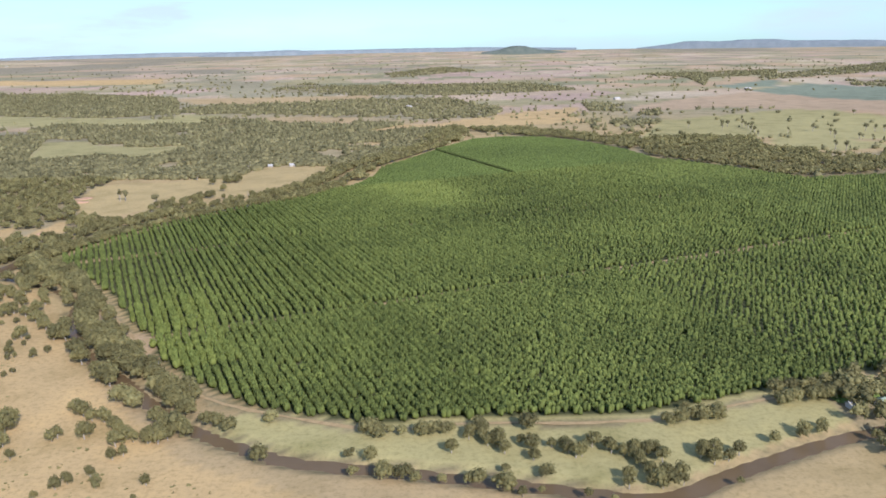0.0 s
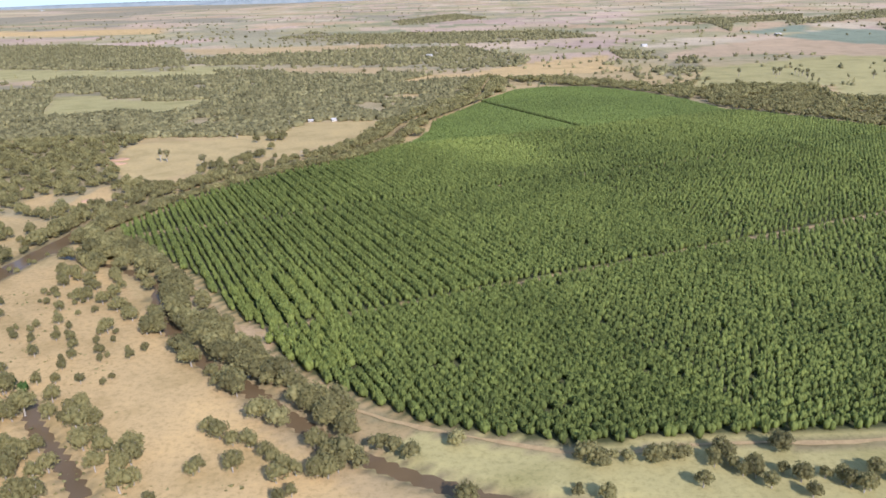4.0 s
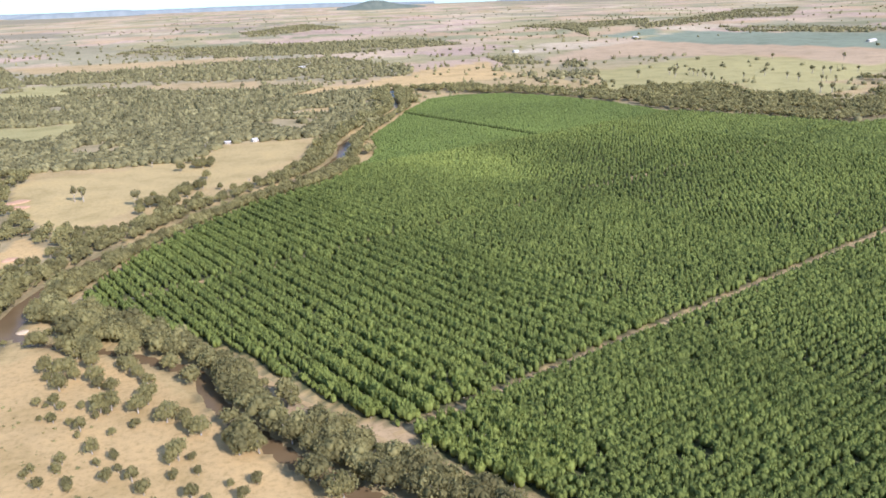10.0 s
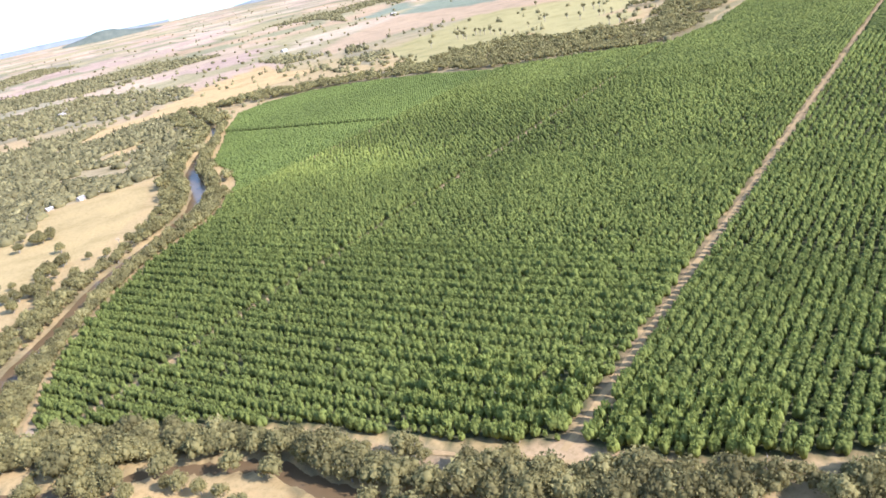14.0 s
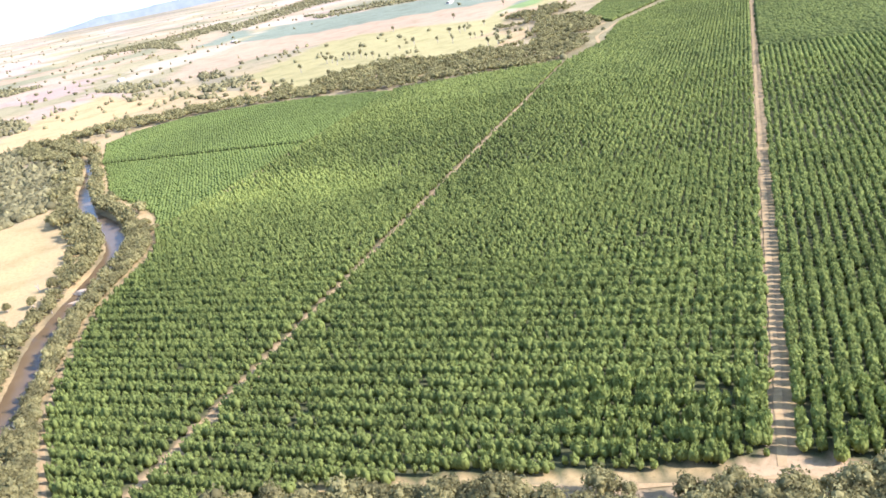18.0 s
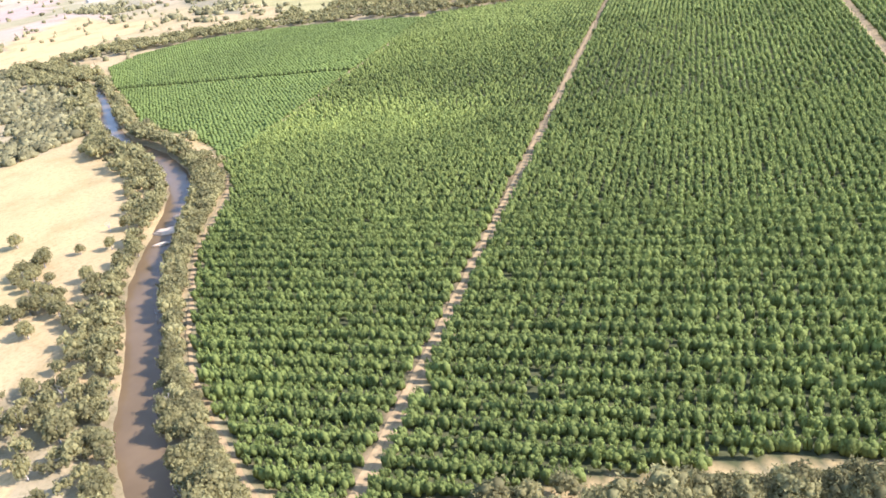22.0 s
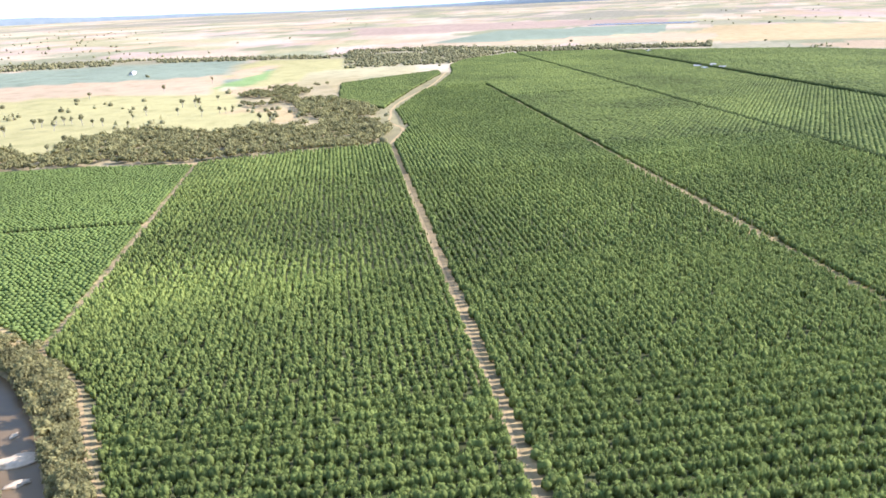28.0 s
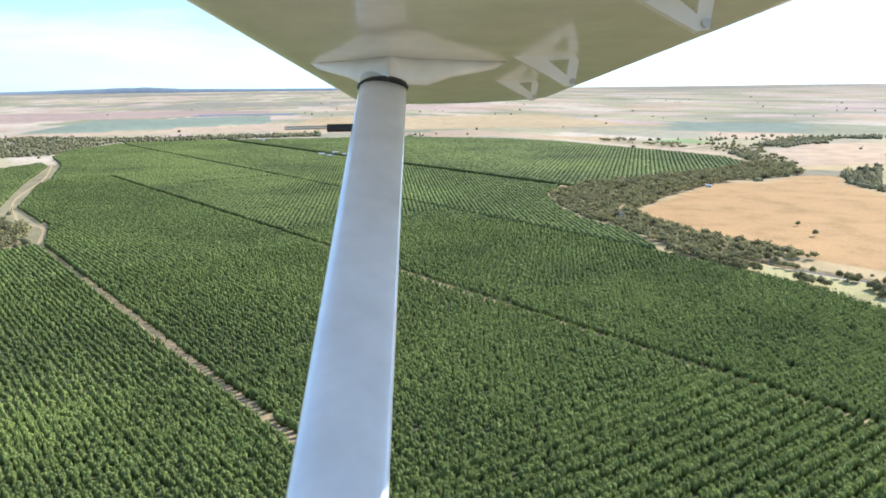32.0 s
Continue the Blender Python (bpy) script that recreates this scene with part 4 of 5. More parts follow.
def trunk_mesh(seed, limbs, name="trunk"):
    """A leaning trunk of height 1 with forking limbs."""
    rng = random.Random(seed)
    bm = bmesh.new()
    lean = Vector((rng.uniform(-0.06, 0.06), rng.uniform(-0.06, 0.06), 0))
    fork = Vector((0, 0, rng.uniform(0.28, 0.38))) + lean
    limb(bm, (0, 0, -0.03), fork, 0.036, 0.026, 8)
    for k in range(limbs):
        a = 2 * math.pi * k / limbs + rng.uniform(-0.4, 0.4)
        r = rng.uniform(0.16, 0.30)
        elbow = fork + Vector((math.cos(a) * r * 0.5, math.sin(a) * r * 0.5, rng.uniform(0.12, 0.2)))
        tip = fork + Vector((math.cos(a) * r, math.sin(a) * r, rng.uniform(0.3, 0.48)))
        limb(bm, fork, elbow, 0.022, 0.015)
        limb(bm, elbow, tip, 0.015, 0.006)
        side = elbow + Vector((math.cos(a + 0.9) * 0.12, math.sin(a + 0.9) * 0.12, 0.12))
        limb(bm, elbow, side, 0.011, 0.005, 5)
    me = bpy.data.meshes.new(name)
    bm.to_mesh(me)
    bm.free()
    me.materials.append(BARK)
    return me


def crown_mesh(shape, size, lift, mat, tint, rng):
    v, f = shape
    t = np.full(len(v), tint) + rng.normal(0, 0.02, len(v))
    return mesh_from("crown", v * size + (0, 0, lift), f, mat, t, True)


def tree_models(name, count, shape, limbs, size, lift, mat, tints, label, category, group):
    """Model trees of height 1; the crown is one mesh, the trunk with its limbs another."""
    out, rng = [], np.random.default_rng(len(name))
    for k in range(count):
        top = new(name)
        for piece, me in (("trunk", trunk_mesh(k + 11, limbs)), ("crown", crown_mesh(shape(k), size, lift, mat, tints[k % len(tints)], rng))):
            ob = new(piece, me)
            ob.parent = top
        out.append(tagged(top, label, category, group))
    return out


def plant(models, spots, tall, seed):
    """Stands the models at their first spots and copies of them at the rest."""
    rng = np.random.default_rng(seed)
    base, _ = warp(spots)
    for k, (p, h) in enumerate(zip(base, tall)):
        m = Matrix.LocRotScale(Vector(p) - Vector((0, 0, 0.1)), Euler((0, 0, rng.uniform(0, 6.28))), None)
        w = h * rng.uniform(0.9, 1.12)
        if k < len(models):
            ob = models[k]
            ob.matrix_basis = m
        else:
            ob = copy_thing(models[k % len(models)], m)
        ob.scale = (w, w, h)


orchard_models = tree_models("orchard_tree", 7, lambda k: upright(60 + k, 8, 70), 4, (0.35, 0.35, 0.48), 0.53, ORCHARD, (0.28, 0.32, 0.36, 0.42),
                             "bushy dark green orchard tree with a short trunk", "fruit tree", "trees in the orchard rows")
plant(orchard_models, np.array([p for p, s, q in singled]), np.array([s[2] * 2.1 for p, s, q in singled]), 3)

gum_models = tree_models("gum_tree", 9, lambda k: cluster(200 + k, 12, 1, 84, 0.21), 5, (0.45, 0.45, 0.74), 0.20, GUM, (0.05, 0.14, 0.22, 0.30, 0.1),
                         "grey-green gum tree with pale trunk on the creek bank", "tree", "gum trees on the creek bank")
creek_spots = bank[single_bank]
plant(gum_models, creek_spots, 12.5 * np.random.default_rng(5).uniform(0.6, 1.25, len(creek_spots)), 6)

# Paddock trees and bushes on the dry grass west and south of the creek
paddock = np.array([(-391, 639), (-376, 626), (-363, 589), (-365, 639), (-350, 621), (-334, 628), (-331, 581), (-321, 582), (-320, 551), (-340, 560), (-304, 555), (-293, 554),
                    (-353, 582), (-393, 589), (-380, 589), (-373, 575), (-356, 593), (-346, 572), (-366, 559), (-341, 545), (-299, 544), (-394, 658), (-346, 644), (-374, 672),
                    (-300, 517), (-224, 420), (-208, 426), (-182, 394), (-203, 439), (-226, 460), (-261, 434), (-239, 396), (-196, 370), (-179, 365), (-313, 546), (-154, 367),
                    (-51, 396), (92, 356), (109, 355), (120, 358), (38, 350), (-420, 600), (-410, 560), (-425, 640)], float)
rng = np.random.default_rng(12)
more = scatter([(-640, 300), (-300, 280), (-60, 300), (-90, 350), (-160, 380), (-270, 500), (-380, 640), (-430, 690), (-640, 640)], 260, 14, 0.25, 60)
paddock = np.r_[paddock, more[(away(CREEK, more) > 16) & (away(POND, more) > 9)]]
bush_models = tree_models("paddock_tree", 8, lambda k: cluster(300 + k, 8, 1, 72, 0.22, 0.5, 0.8), 3, (0.50, 0.50, 0.86), 0.10, GUM, (0.02, 0.12, 0.2, 0.0),
                          "small olive-green tree standing in dry grass", "tree", "trees scattered over the dry paddock")
plant(bush_models, paddock, rng.uniform(4.5, 9.0, len(paddock)), 15)
field_trees = np.array([(793, 2101), (606, 1947), (693, 1960), (703, 1953), (739, 1950), (739, 1933), (740, 1916), (740, 1893), (723, 1856), (724, 1834), (796, 1822), (705, 1765), (859, 1836),
                        (1255, 2063), (1130, 2187), (976, 1829), (985, 1802), (1008, 1807), (843, 1700), (867, 1769), (1077, 1803), (891, 1689), (891, 1676), (908, 1669), (764, 1533), (778, 1519),
                        (469, 1736), (530, 1755), (671, 1898), (1474, 2056), (-467, 1147), (-458, 1145), (-399, 1099), (-403, 1313), (-340, 1409)], float)
field_models = tree_models("field_tree", 6, lambda k: cluster(400 + k, 5, 1, 24, 0.3, 0.42, 0.95), 3, (0.36, 0.36, 0.62), 0.34, WOODS, (0.05, 0.15, 0.1),
                      "tall grey-green gum tree standing alone in a pale field", "tree", "single trees in the open fields")
plant(field_models, field_trees, rng.uniform(13, 21, len(field_trees)), 17)
clump = np.array([(-352, 1135), (-344, 1291), (-371, 1089)], float)[:, None] + np.random.default_rng(6).normal(0, 13, (3, 12, 2))
plant([copy_thing(gum_models[k], Matrix()) for k in (0, 2, 5)], clump.reshape(-1, 2), rng.uniform(9, 14, 36), 19)
# Gums round the waterhole, in a row above the creek and on the creek's near side
hole = np.array([(-360, 498), (-355, 505), (-341, 473), (-341, 461), (-336, 473), (-326, 445), (-325, 434), (-313, 428), (-312, 436), (-323, 492), (-307, 477), (-295, 467), (-297, 461), (-290, 466), (-286, 442),
                 (-274, 436), (-264, 430), (-273, 423), (-299, 418), (-312, 418), (-261, 420), (-317, 474), (-352, 470), (-340, 445), (-255, 405), (-290, 400), (-300, 392)], float)
ridge = np.array([(-228, 454), (-221, 448), (-213, 442), (-205, 440), (-195, 430), (-190, 425), (-226, 417), (-208, 419), (-184, 417), (-178, 414), (-169, 412), (-163, 411), (-186, 409)], float)
near_side = np.array([(-393, 717), (-385, 715), (-394, 697), (-399, 696), (-407, 702), (-382, 700), (-377, 680), (-395, 676), (-389, 688), (-360, 689), (-365, 696), (-354, 678), (-348, 667), (-366, 666),
                      (-346, 648), (-369, 643), (-364, 644), (-350, 636), (-335, 622), (-326, 619), (-324, 608), (-318, 604), (-305, 590), (-300, 580), (-459, 680), (-447, 671), (-327, 584), (-334, 626),
                      (-474, 781), (-475, 753), (-470, 801), (-466, 812), (-480, 812), (-484, 794), (-464, 854), (-465, 842), (-485, 880), (-417, 846),
                      (-392, 1063), (-332, 1210), (-316, 1146), (-301, 1130), (-354, 1137), (-362, 1083), (-336, 1097), (-342, 1068), (-369, 1056), (-363, 1041), (-388, 1000), (-405, 986), (-418, 962), (-423, 973),
                      (-435, 978), (-430, 934), (-438, 905), (-430, 950), (-450, 938), (-299, 1100), (-275, 1152), (-394, 741), (-478, 735), (-480, 715), (-473, 690), (-453, 655)], float)
low_side = np.array([(-403, 661), (-398, 657), (-389, 651), (-393, 642), (-398, 643), (-379, 650), (-382, 633), (-370, 636), (-376, 619), (-360, 617), (-351, 622), (-441, 752), (-443, 732), (-448, 733),
                     (-455, 715), (-447, 710), (-423, 747), (-417, 759), (-427, 786), (-424, 799), (-421, 812), (-414, 764), (-405, 753), (-395, 678), (-372, 672), (-404, 690)], float)
for seed, (spots, low, high) in enumerate(((np.r_[hole, hole[::2] + (4, 6)], 10, 16), (ridge, 8, 12), (near_side, 8, 13), (low_side, 3.5, 6.5))):
    plant([copy_thing(gum_models[k], Matrix()) for k in (3, 6, 8)], spots, rng.uniform(low, high, len(spots)), 60 + seed)
south = np.array([(14, 411), (35, 401), (54, 396), (72, 393), (90, 390), (107, 385), (140, 384), (155, 383)], float)[:, None] + np.random.default_rng(26).normal(0, 5.5, (8, 6, 2))
south = np.r_[south.reshape(-1, 2), np.array([(93, 363), (106, 369), (117, 358), (130, 361), (140, 359), (112, 364)], float)]
plant([copy_thing(gum_models[k], Matrix()) for k in (1, 5, 7)], south[away(CREEK, south) > 9], rng.uniform(7, 11, len(south)), 66)
more_bushes = np.array([(-444, 648), (-435, 653), (-414, 616), (-413, 595), (-394, 565), (-369, 529), (-376, 521), (-385, 578), (-372, 572), (-360, 551), (-335, 532), (-331, 514), (-302, 510), (-316, 541), (-335, 546), (-328, 568), (-318, 569), (-357, 575)], float)
plant([copy_thing(bush_models[k], Matrix()) for k in (0, 3, 5)], more_bushes, rng.uniform(5, 9, len(more_bushes)), 64)
# Bare dead gums on the river bank, and a pale log stranded in the creek
PALE_WOOD = earth_material("weathered_wood", (0.30, 0.26, 0.22), (0.52, 0.47, 0.40), 1.5)
for k, (x, y, h) in enumerate(((-389, 922, 12.0), (-380, 938, 9.0), (-284, 1163, 10.0), (-411, 981, 9.0), (-421, 868, 10.0), (-459, 836, 10.0), (-461, 815, 9.0), (-463, 700, 9.0), (-262, 588, 8.0), (-231, 549, 8.0), (-343, 1010, 9.0), (-478, 792, 11.0), (-300, 545, 7.0))):
    dead = new("dead_tree")
    me = trunk_mesh(90 + k, 7)
    me.materials.clear()
    me.materials.append(PALE_WOOD)
    wood = new("trunk", me)
    wood.parent = dead
    dead.matrix_basis = Matrix.LocRotScale(Vector((x, y, -0.8)), Euler((0.05 * k, 0.04, 1.3 * k)), Vector((h * 0.72, h * 0.72, h * 1.1)))
    tagged(dead, "leafless white dead gum tree on the river bank", "dead tree")
bm = bmesh.new()
limb(bm, (-2.6, 0, 0.1), (0.4, 0.2, 0.25), 0.34, 0.27, 9)
limb(bm, (0.4, 0.2, 0.25), (2.8, -0.3, 0.45), 0.27, 0.14, 9)
limb(bm, (0.6, 0.2, 0.3), (1.7, 1.1, 0.9), 0.14, 0.06, 7)
me = bpy.data.meshes.new("fallen_log")
bm.to_mesh(me)
bm.free()
me.materials.append(PALE_WOOD)
log = new("fallen_log", me)
log.location, log.rotation_euler = (-303, 618, -1.8), (0, 0, 0.7)
tagged(log, "pale weathered log stranded in the brown creek", "log")
LUSH = leaf_material("lush_leaves", (0.025, 0.05, 0.012), (0.075, 0.13, 0.035), (0.13, 0.20, 0.06), 0.3)
lush = tree_models("willow", 2, lambda k: crown(500 + k, 2, 120, 0.2, 0.22), 3, (0.40, 0.40, 0.5), 0.48, LUSH, (0.2, 0.25), "round bright green tree beside the waterhole", "tree", "green trees by the waterhole")
plant(lush, np.array([(-355, 512), (-344, 503)], float), np.array([7.0, 7.5]), 65)
two = np.array([(352, 262), (420, 235)], float)
plant([copy_thing(gum_models[k], Matrix()) for k in (1, 4)], two, np.array([10.0, 8.0]), 16)

# Grass tussocks and low scrub on the paddock
scrub = scatter([(-640, 300), (-60, 300), (-90, 350), (-160, 380), (-270, 500), (-380, 640), (-430, 690), (-640, 640)], 5200, 18, -0.2, 50)
scrub = clear(scrub)
s = rng.uniform(0.25, 1.15, len(scrub)) ** 1.4
stand("scrub", [crown(90 + k, 1, 3, 0.5, 0.3) for k in range(4)], scrub, np.c_[s, s, s * 0.45], GUM, rng.uniform(0.1, 0.5, len(scrub)), rng,
      label="low grey-green tussocks and scrub in dry grass", category="scrub")


# ---- sandbar, banks, buildings ----
def bumpy_patch(name, centre, size, high, mat, label, category, seed, turn=0.0, kind=""):
    """A low mound with an uneven outline."""
    v, f = ico(3, seed, 0.22)
    c, s = math.cos(turn), math.sin(turn)
    v = v * (size[0], size[1], high)
    v = np.c_[v[:, 0] * c - v[:, 1] * s, v[:, 0] * s + v[:, 1] * c, v[:, 2]]
    ob = new(name, mesh_from(name, v, f, mat, smooth=True))
    ob.location = centre
    return tagged(ob, label, category, kind=kind)


bumpy_patch("sandbar", (-262, 1120, -1.6), (13, 6), 1.6, SAND, "pale sandbar standing out of the brown river", "sandbar", 4, radians(-55))
bumpy_patch("sandbar", (-279, 1105, -1.7), (6, 2.6), 1.2, SAND, "small pale sandbar in the brown river", "sandbar", 5, radians(-40))
bumpy_patch("sandbar", (-243, 1140, -1.8), (3, 1.6), 1.0, SAND, "small pale sandbar in the brown river", "sandbar", 6)
bumpy_patch("sandbar", (-435, 776, -1.8), (5, 3), 1.5, SAND, "small pale sandbar where creek and river meet", "sandbar", 9)
bumpy_patch("washout", (-247, 566, -0.9), (6, 3), 1.3, TRACK, "bare washed-out sandy bank above the creek", "bank", 7)
RED = earth_material("red_earth", (0.40, 0.23, 0.14), (0.52, 0.34, 0.22), 0.3)
for k, (x, y, a, b) in enumerate(((-526, 1140, 15, 9), (-588, 808, 20, 9), (-573, 1016, 22, 10), (-529, 1168, 8, 14), (-541, 1032, 9, 6), (-634, 1310, 24, 9), (-579, 1369, 10, 26), (-586, 1412, 14, 9), (-598, 1307, 15, 8), (-678, 1320, 26, 8), (-497, 1036, 9, 5), (-482, 944, 8, 5), (-563, 1300, 10, 8))):
    bumpy_patch("red_bank", (x, y, -0.5), (a, b), 2.6, RED, "bare red earth bank cut into the grass", "bank", 20 + k, 0.6 * k)


def plain_material(name, colour, rough, metal=0.0):
    m, n, l, b = material(name, rough, 0.4)
    geo = n.new("ShaderNodeNewGeometry")
    t = noise_node(n, l, geo.outputs["Position"], 0.9, 5)
    r = ramp(n, ((0.3, tuple(c * 0.82 for c in colour)), (0.7, colour)))
    l.new(t.outputs["Fac"], r.inputs[0])
    l.new(r.outputs[0], b.inputs["Base Color"])
    b.inputs["Metallic"].default_value = metal
    return m


WALL = plain_material("painted_board", (0.58, 0.54, 0.47), 0.7)
TIN = plain_material("roof_tin", (0.52, 0.49, 0.46), 0.5)
TIN_GREEN = plain_material("green_tin", (0.34, 0.42, 0.30), 0.5)
GLASS = plain_material("dark_glass", (0.05, 0.06, 0.07), 0.1)
WOOD = plain_material("door_wood", (0.25, 0.17, 0.11), 0.7)


def box(bm, x0, x1, y0, y1, z0, z1):
    m = Matrix.LocRotScale(((x0 + x1) / 2, (y0 + y1) / 2, (z0 + z1) / 2), None, (x1 - x0, y1 - y0, z1 - z0))
    bmesh.ops.create_cube(bm, size=1, matrix=m)


def house(name, spot, long, deep, high, turn, roof, label, category):
    """A gabled building: walls, roof with overhang, door, windows with sills."""
    base, scale = warp([spot])
    top = new(name)
    top.matrix_basis = Matrix.LocRotScale(base[0], Euler((0, 0, turn)), Vector((scale[0],) * 3))
    bm = bmesh.new()
    box(bm, -long / 2, long / 2, -deep / 2, deep / 2, -0.5, high)
    bmesh.ops.bevel(bm, geom=bm.edges[:], offset=0.04, segments=1, affect="EDGES")
    part("wall", bm, WALL, top)
    bm = bmesh.new()
    rise, o = deep * 0.28, 0.7
    for side in (-1, 1):
        ys = side * (deep / 2 + o)
        q = [bm.verts.new(p) for p in ((-long / 2 - o, ys, high - 0.1), (long / 2 + o, ys, high - 0.1), (long / 2 + o, 0, high + rise), (-long / 2 - o, 0, high + rise))]
        face = bm.faces.new(q if side < 0 else q[::-1])
        up = bmesh.ops.extrude_face_region(bm, geom=[face])
        bmesh.ops.translate(bm, verts=[g for g in up["geom"] if isinstance(g, bmesh.types.BMVert)], vec=(0, 0, 0.14))
    part("roof", bm, roof, top, "pale corrugated tin roof" if roof is TIN else "green tin roof")
    bm = bmesh.new()
    box(bm, -0.6, 0.6, -deep / 2 - 0.06, -deep / 2 + 0.02, 0, 2.1)
    part("door", bm, WOOD, top, "brown wooden door")
    for x in (-long * 0.32, long * 0.32):
        for side in (-1, 1):
            bm = bmesh.new()
            y = side * deep / 2
            box(bm, x - 0.8, x + 0.8, min(y, y + side * 0.05), max(y, y + side * 0.05), 0.9, 2.1)
            w = part("window", bm, GLASS, top, "dark window pane")
            bm = bmesh.new()
            box(bm, x - 0.95, x + 0.95, min(y, y + side * 0.14), max(y, y + side * 0.14), 0.8, 0.9)
            part("sill", bm, WALL, w)
    return tagged(top, label, category)


house("farmhouse", (-268, 1452), 13, 8, 3.4, 0.4, TIN, "white farmhouse with a pale tin roof beside a paddock", "house")
for x, y, l, d, t in ((-309, 1450, 8, 5, 0.2), (-249, 1456, 6, 4, 0.7)):
    house("farm_shed", (x, y), l, d, 3.2, t, TIN, "small pale tin shed at the edge of the woods", "shed")
house("cottage", (268, 442), 12, 8, 3.5, 0.5, TIN_GREEN, "green-roofed cottage among trees beside the orchard", "house")
for x, y, l, d, t in ((248, 440, 9, 6, 0.2), (288, 448, 7, 5, 1.1)):
    house("garden_shed", (x, y), l, d, 2.8, t, TIN, "small tin-roofed shed among trees", "shed")
house("tin_shed", (812, 128), 9, 6, 3.2, 0.9, TIN, "white tin shed where the woods meet the paddock", "shed")
for k, (x, y) in enumerate(((1650, 742), (1690, 728), (1712, 760), (1672, 700), (1740, 720))):
    house("packing_shed", (x, y), 22 - 2 * k, 12, 5, 0.4 + 0.3 * k, TIN, "pale packing shed in a clearing in the orchard", "shed")
for x, y, l in ((1763, 2545, 26), (1800, 2570, 20), (2300, 900, 24), (640, 2900, 20), (-100, 2700, 18), (1300, 3300, 26)):
    house("distant_shed", (x, y), l, 14, 5, 0.3, TIN, "long pale shed standing in far fields", "shed")
LAWN = earth_material("lawn", (0.16, 0.24, 0.06), (0.26, 0.34, 0.10), 0.3)
ribbon("lawn", np.array([(310, 452), (285, 456), (262, 456), (240, 450)], float), 12.0, 0.3, LAWN, "mown green lawn beside the cottage", "lawn", wobble=2.0)
ribbon("clearing", np.array([(1600, 745), (1680, 728), (1780, 720)], float), 60.0, 0.36, TRACK, "bare earth yard round the packing sheds", "yard", wobble=6.0)
ribbon("canal", np.array([(1562, -227), (1620, -330), (1691, -463)], float), 12.0, 0.4, SAND, "pale straight track between far fields", "track", wobble=0.5)
ribbon("dam", np.array([(4802, 1491), (4790, 1150), (4726, 840)], float), 300.0, 0.6, WATER, "long farm dam glinting on the far plain", "dam", wobble=10.0)

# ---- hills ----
# Wooded slopes with the blue-grey of distance haze put into their colour
HAZY_HILL = earth_material("hazy_wooded_hill", (0.17, 0.20, 0.21), (0.24, 0.265, 0.27), 0.02)


def hill(azimuths, rises, reach, deep, seed, mat=None):
    """A long wooded rise on the skyline; azimuths and rises in degrees seen from the middle of the flight."""
    az = np.linspace(azimuths[0], azimuths[-1], 48)
    h = np.interp(az, azimuths, rises)
    h = h * (1 + 0.10 * soft_noise(np.c_[az * 30, az * 0], 30, seed))
    steps = np.linspace(-1, 1, 9)
    rows = []
    for k in steps:
        r = reach + deep * k
        d = np.c_[np.sin(np.radians(az)), np.cos(np.radians(az))]
        foot = EYE_Z * (1 - np.clip((reach - 2600) / 1700, 0, 1) * 0 - reach * (1 - 0.93 * (reach - NEAR) / BAND) / NEAR)
        z = foot - 70 + (np.radians(h) * reach + 70) * (1 - k * k)
        rows.append(np.c_[MID + d * r, z])
    p = np.concatenate(rows)
    i = (np.arange(8)[:, None] * 48 + np.arange(47)[None]).ravel()
    ob = new("hill", mesh_from("hill", p, np.c_[i, i + 48, i + 49, i + 1], mat or HAZY_HILL, smooth=True))
    tagged(ob, "low wooded hill on the horizon, haze-tinted blue-grey", "hill", kind="structure")


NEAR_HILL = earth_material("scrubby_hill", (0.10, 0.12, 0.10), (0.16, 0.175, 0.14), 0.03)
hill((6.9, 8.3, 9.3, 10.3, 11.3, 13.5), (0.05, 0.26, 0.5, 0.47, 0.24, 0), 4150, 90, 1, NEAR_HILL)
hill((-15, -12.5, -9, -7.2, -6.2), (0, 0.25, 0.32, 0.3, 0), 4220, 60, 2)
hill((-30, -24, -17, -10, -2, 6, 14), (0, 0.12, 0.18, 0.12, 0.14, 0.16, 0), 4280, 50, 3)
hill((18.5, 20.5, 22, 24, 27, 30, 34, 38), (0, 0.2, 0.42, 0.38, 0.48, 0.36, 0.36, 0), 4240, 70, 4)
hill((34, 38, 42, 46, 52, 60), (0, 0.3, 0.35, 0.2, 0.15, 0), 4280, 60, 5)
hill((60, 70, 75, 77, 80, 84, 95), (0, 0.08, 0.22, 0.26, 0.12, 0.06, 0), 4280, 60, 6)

# ---- aircraft ----
# The high-wing aircraft that carries the camera, as it stands at the end of the flight: x along the wing chord to the
# rear, y out along the span, z up, from the window seat.
SEAT = pose(-503.04, 952.92, 198.34, 78.08, 0.62, -103.64)
PAINT, n, l, b = material("white_aircraft_paint", 0.32, 0.5)
geo = n.new("ShaderNodeNewGeometry")
t = noise_node(n, l, geo.outputs["Position"], 6.0, 5)
r = ramp(n, ((0.3, (0.66, 0.66, 0.64)), (0.7, (0.80, 0.80, 0.79))))
l.new(t.outputs["Fac"], r.inputs[0])
l.new(r.outputs[0], b.inputs["Base Color"])
b.inputs["Coat Weight"].default_value, b.inputs["Coat Roughness"].default_value = 0.6, 0.06
RUBBER = plain_material("black_rubber", (0.03, 0.03, 0.032), 0.6)
STEEL = plain_material("dull_metal", (0.55, 0.53, 0.50), 0.35, 0.9)
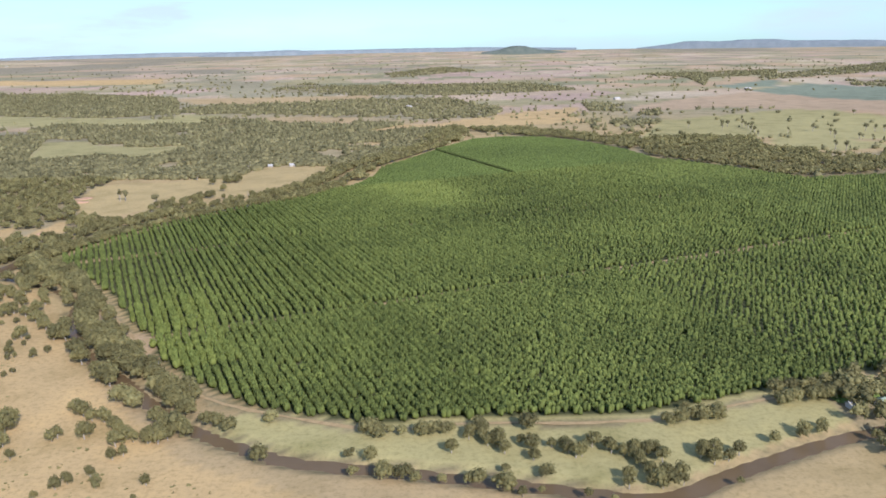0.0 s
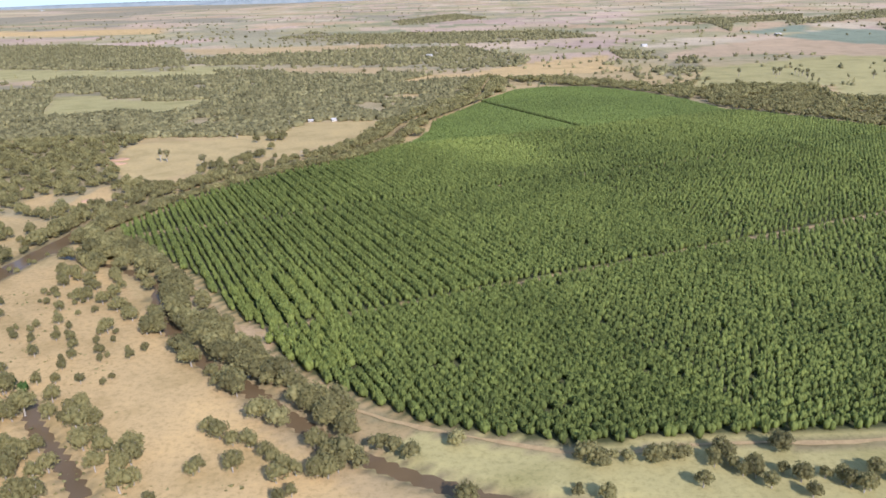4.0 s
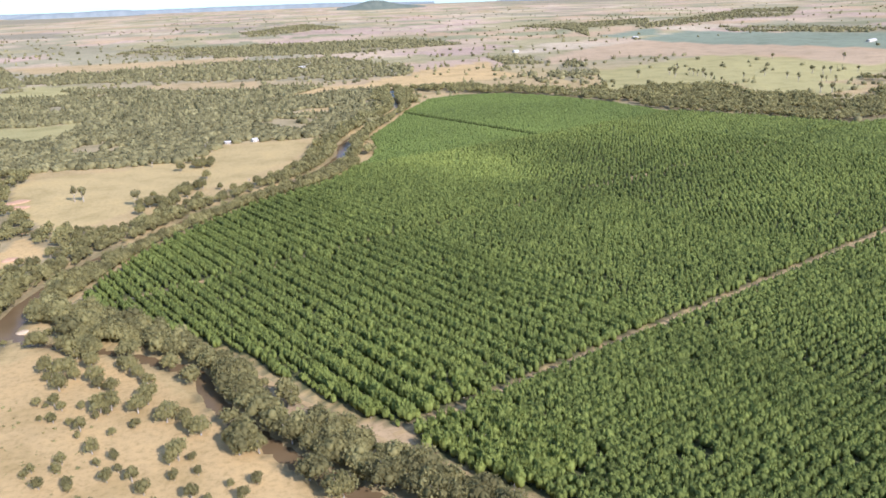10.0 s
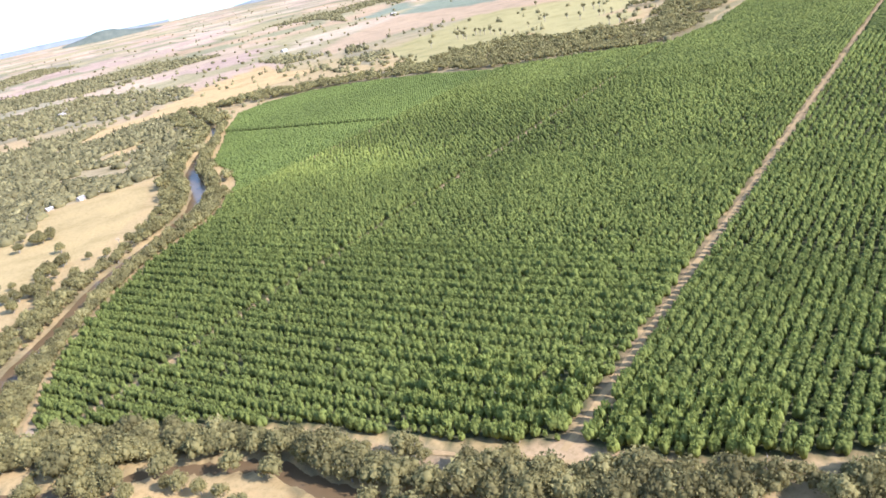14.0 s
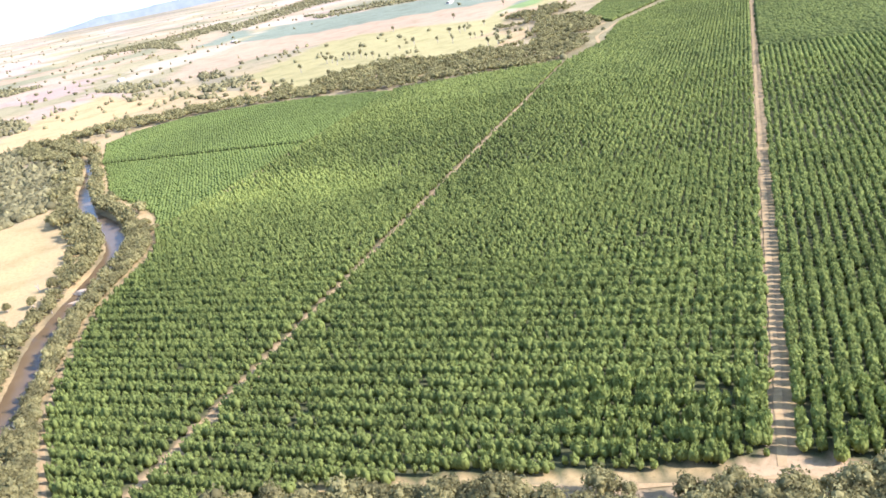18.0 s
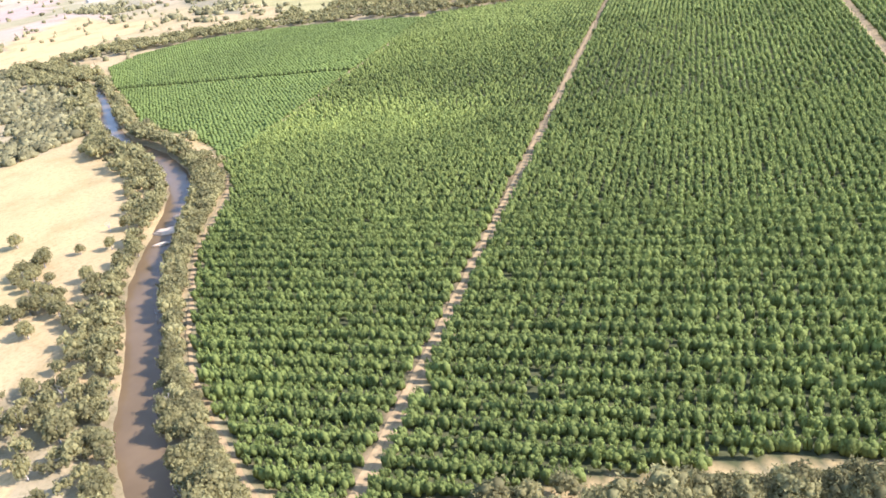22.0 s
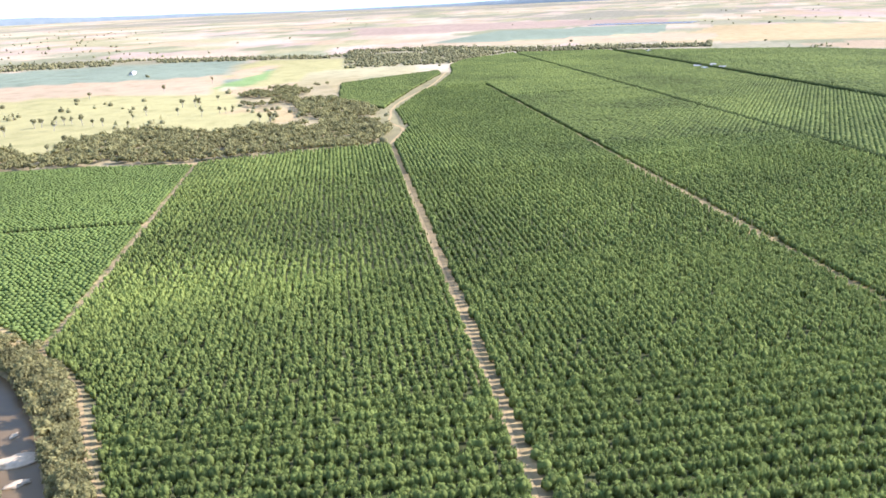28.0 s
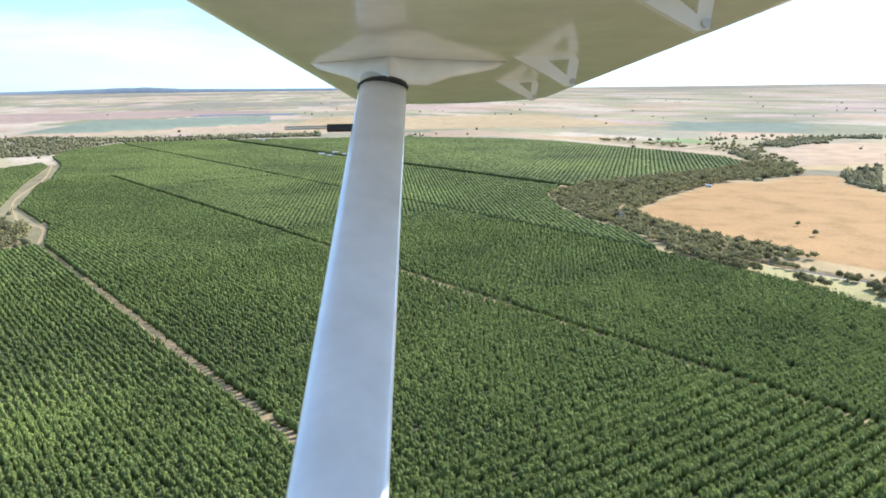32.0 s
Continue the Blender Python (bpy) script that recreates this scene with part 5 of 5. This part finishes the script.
TRIM = plain_material("dark_door_trim", (0.10, 0.10, 0.11), 0.55)


def at(x, y, d):
    """A place by the seat: x to the right, y up, d out of the window."""
    return SEAT @ Vector((x, y, -d))


def loft(name, rings, mat, parent, label="", smooth=True, closed=True):
    """A skin over rings of equally many places."""
    bm = bmesh.new()
    vs = [[bm.verts.new(p) for p in ring] for ring in rings]
    k = len(vs[0])
    for a, c in zip(vs[:-1], vs[1:]):
        for i in range(k):
            bm.faces.new((a[i], a[(i + 1) % k], c[(i + 1) % k], c[i]))
    if closed:
        bm.faces.new(vs[0][::-1])
        bm.faces.new(vs[-1])
    bmesh.ops.recalc_face_normals(bm, faces=bm.faces[:])
    for face in bm.faces:
        face.smooth = smooth and len(face.verts) == 4
    return part(name, bm, mat, parent, label)


def under(d):
    """Height of the wing's underside at a distance out."""
    return 0.42 + 0.098 * d


def section(d, lead, trail, thick):
    """An airfoil ring across the wing, flat below and domed above, with a round nose."""
    chord, ring = trail - lead, []
    for k in range(16):
        x = 0.5 * (1 - math.cos(math.pi * k / 15))
        ring.append(at(lead + chord * x, under(d) + 0.055 * (1 - min(x / 0.10, 1)) ** 2 + 0.03 * x ** 3, d))
    for k in range(14, 0, -1):
        x = 0.5 * (1 - math.cos(math.pi * k / 15))
        ring.append(at(lead + chord * x, under(d) + 0.055 * (1 - min(x / 0.10, 1)) ** 2 + 0.03 * x ** 3 + thick * 4.2 * (0.30 * math.sqrt(x) - 0.12 * x - 0.18 * x * x), d))
    return ring


def aircraft():
    top = new("light_aircraft")
    spans = [(0.2, -0.79, 1.09, 0.20), (1.96, -0.73, 0.94, 0.19), (4.0, -0.635, 0.725, 0.14), (4.9, -0.59, 0.63, 0.11), (5.02, -0.50, 0.55, 0.06)]
    wing = loft("wing", [section(*q) for q in spans], PAINT, top, "white high wing with glossy underside")
    # strut: a streamlined tube from the fuselage sill to the wing
    foot, head = (-0.178, -0.4185, 1.34), (-0.223, 0.6395, 3.0)
    rings = []
    for k in np.linspace(-0.45, 1.03, 14):
        c = [f + (h - f) * k for f, h in zip(foot, head)]
        ring = []
        for j in range(16):
            a = 2 * math.pi * j / 16
            x = 0.087 * math.cos(a)
            w = 0.032 * math.sin(a) * (1 - 0.35 * math.cos(a))
            ring.append(at(c[0] + x, c[1] + w * 0.80, c[2] - w * 0.60))
        rings.append(ring)
    strut = loft("strut", rings, PAINT, top, "white streamlined wing strut")
    # fairing: a pointed cuff where the strut meets the wing
    rings = []
    for grow, drop in ((1.0, -0.01), (0.86, 0.03), (0.5, 0.07), (0.34, 0.11)):
        ring = []
        for j in range(24):
            a = 2 * math.pi * j / 24
            ca, sa = math.cos(a), math.sin(a)
            reach = (0.40 if ca > 0 else 0.27)
            sharp = abs(ca) ** 2.6 * reach + 0.06 * abs(ca)
            x = -0.20 + math.copysign(max(sharp, 0.001), ca) * (grow if grow > 0.4 else 0.30)
            d = 3.12 + 0.21 * sa * abs(sa) ** 0.15 * (0.35 + 0.65 * grow) * (1 - 0.55 * abs(ca))
            ring.append(at(x, under(d) - drop, d - drop * 1.0))
        rings.append(ring)
    cuff = loft("fairing", rings, PAINT, top, "white pointed fairing at the strut end")
    for x, d in ((-0.30, 3.06), (-0.05, 3.05), (-0.21, 2.98)):
        bm = bmesh.new()
        p = at(x, under(d) - 0.045, d)
        bmesh.ops.create_icosphere(bm, subdivisions=2, radius=0.008, matrix=Matrix.Translation(p))
        part("screw", bm, STEEL, cuff)
    # rubber seal round the strut head
    rings = []
    for k, grow in ((0.948, 1.03), (0.957, 1.10), (0.966, 1.03)):
        c = [f + (h - f) * k for f, h in zip(foot, head)]
        rings.append([at(c[0] + 0.087 * grow * math.cos(a), c[1] + 0.031 * grow * math.sin(a), c[2] - 0.023 * grow * math.sin(a)) for a in (2 * math.pi * j / 16 for j in range(16))])
    loft("seal", rings, RUBBER, strut, "black rubber seal")
    # probe on the strut's front
    for name, x0, x1, rad, mat in (("probe_tube", -0.52, -0.37, 0.006, STEEL), ("probe_body", -0.38, -0.24, 0.013, RUBBER)):
        bm = bmesh.new()
        a, c = at(x0, 0.397, 2.62), at(x1, 0.40, 2.62)
        limb(bm, a, c, rad, rad, 10)
        part(name, bm, mat, strut, "black probe body" if mat is RUBBER else "thin metal probe tube")
    # flap hinge brackets under the trailing edge
    for x, d, size in ((0.355, 3.8, 0.19), (0.39, 3.0, 0.23), (0.515, 1.85, 0.22)):
        y = under(d) + 0.015
        arm = [(x - size * 0.62, y), (x + size * 0.45, y), (x + size * 0.52, y - size * 0.10), (x + size * 0.45, y - size * 0.50), (x + size * 0.32, y - size * 0.52)]
        hole = [(x + size * 0.02, y - size * 0.10), (x + size * 0.36, y - size * 0.08), (x + size * 0.32, y - size * 0.34)]
        bm = bmesh.new()
        for q in (0, 1):
            e = d + 0.012 * (2 * q - 1)
            o = [bm.verts.new(at(*p, e)) for p in arm]
            h = [bm.verts.new(at(*p, e)) for p in hole]
            edges = [bm.edges.new((ring[i], ring[(i + 1) % len(ring)])) for ring in (o, h) for i in range(len(ring))]
            bmesh.ops.triangle_fill(bm, edges=edges, use_beauty=True)
        bm.verts.ensure_lookup_table()
        m = len(arm) + len(hole)
        for ring in (range(len(arm)), range(len(arm), m)):
            ring = list(ring)
            for i, j in zip(ring, ring[1:] + ring[:1]):
                bm.faces.new((bm.verts[i], bm.verts[j], bm.verts[j + m], bm.verts[i + m]))
        bracket = part("flap_bracket", bm, PAINT, wing, "white triangular flap hinge bracket")
        bm = bmesh.new()
        c = (x + size * 0.41, y - size * 0.44)
        limb(bm, at(*c, d - 0.022), at(*c, d + 0.022), size * 0.05, size * 0.05, 12)
        part("bolt", bm, STEEL, wing, "dark hinge bolt")
    # door post beside the window
    rings = []
    for y in (-0.55, -0.2, 0.2, 0.5):
        rings.append([at(0.47 + 0.075 * math.cos(a) * (1 + 0.3 * math.cos(2 * a)), y, 0.60 + 0.05 * math.sin(a)) for a in (2 * math.pi * j / 16 for j in range(16))])
    post = loft("door_post", rings, TRIM, top, "dark grey padded door post")
    rings = [[at(0.398 + 0.008 * math.cos(a), y, 0.585 + 0.008 * math.sin(a)) for a in (2 * math.pi * j / 8 for j in range(8))] for y in (-0.55, 0.5)]
    loft("window_seal", rings, RUBBER, post, "black window seal")
    tagged(top, "white high-wing light aircraft in flight over the orchard", "aircraft")


aircraft()
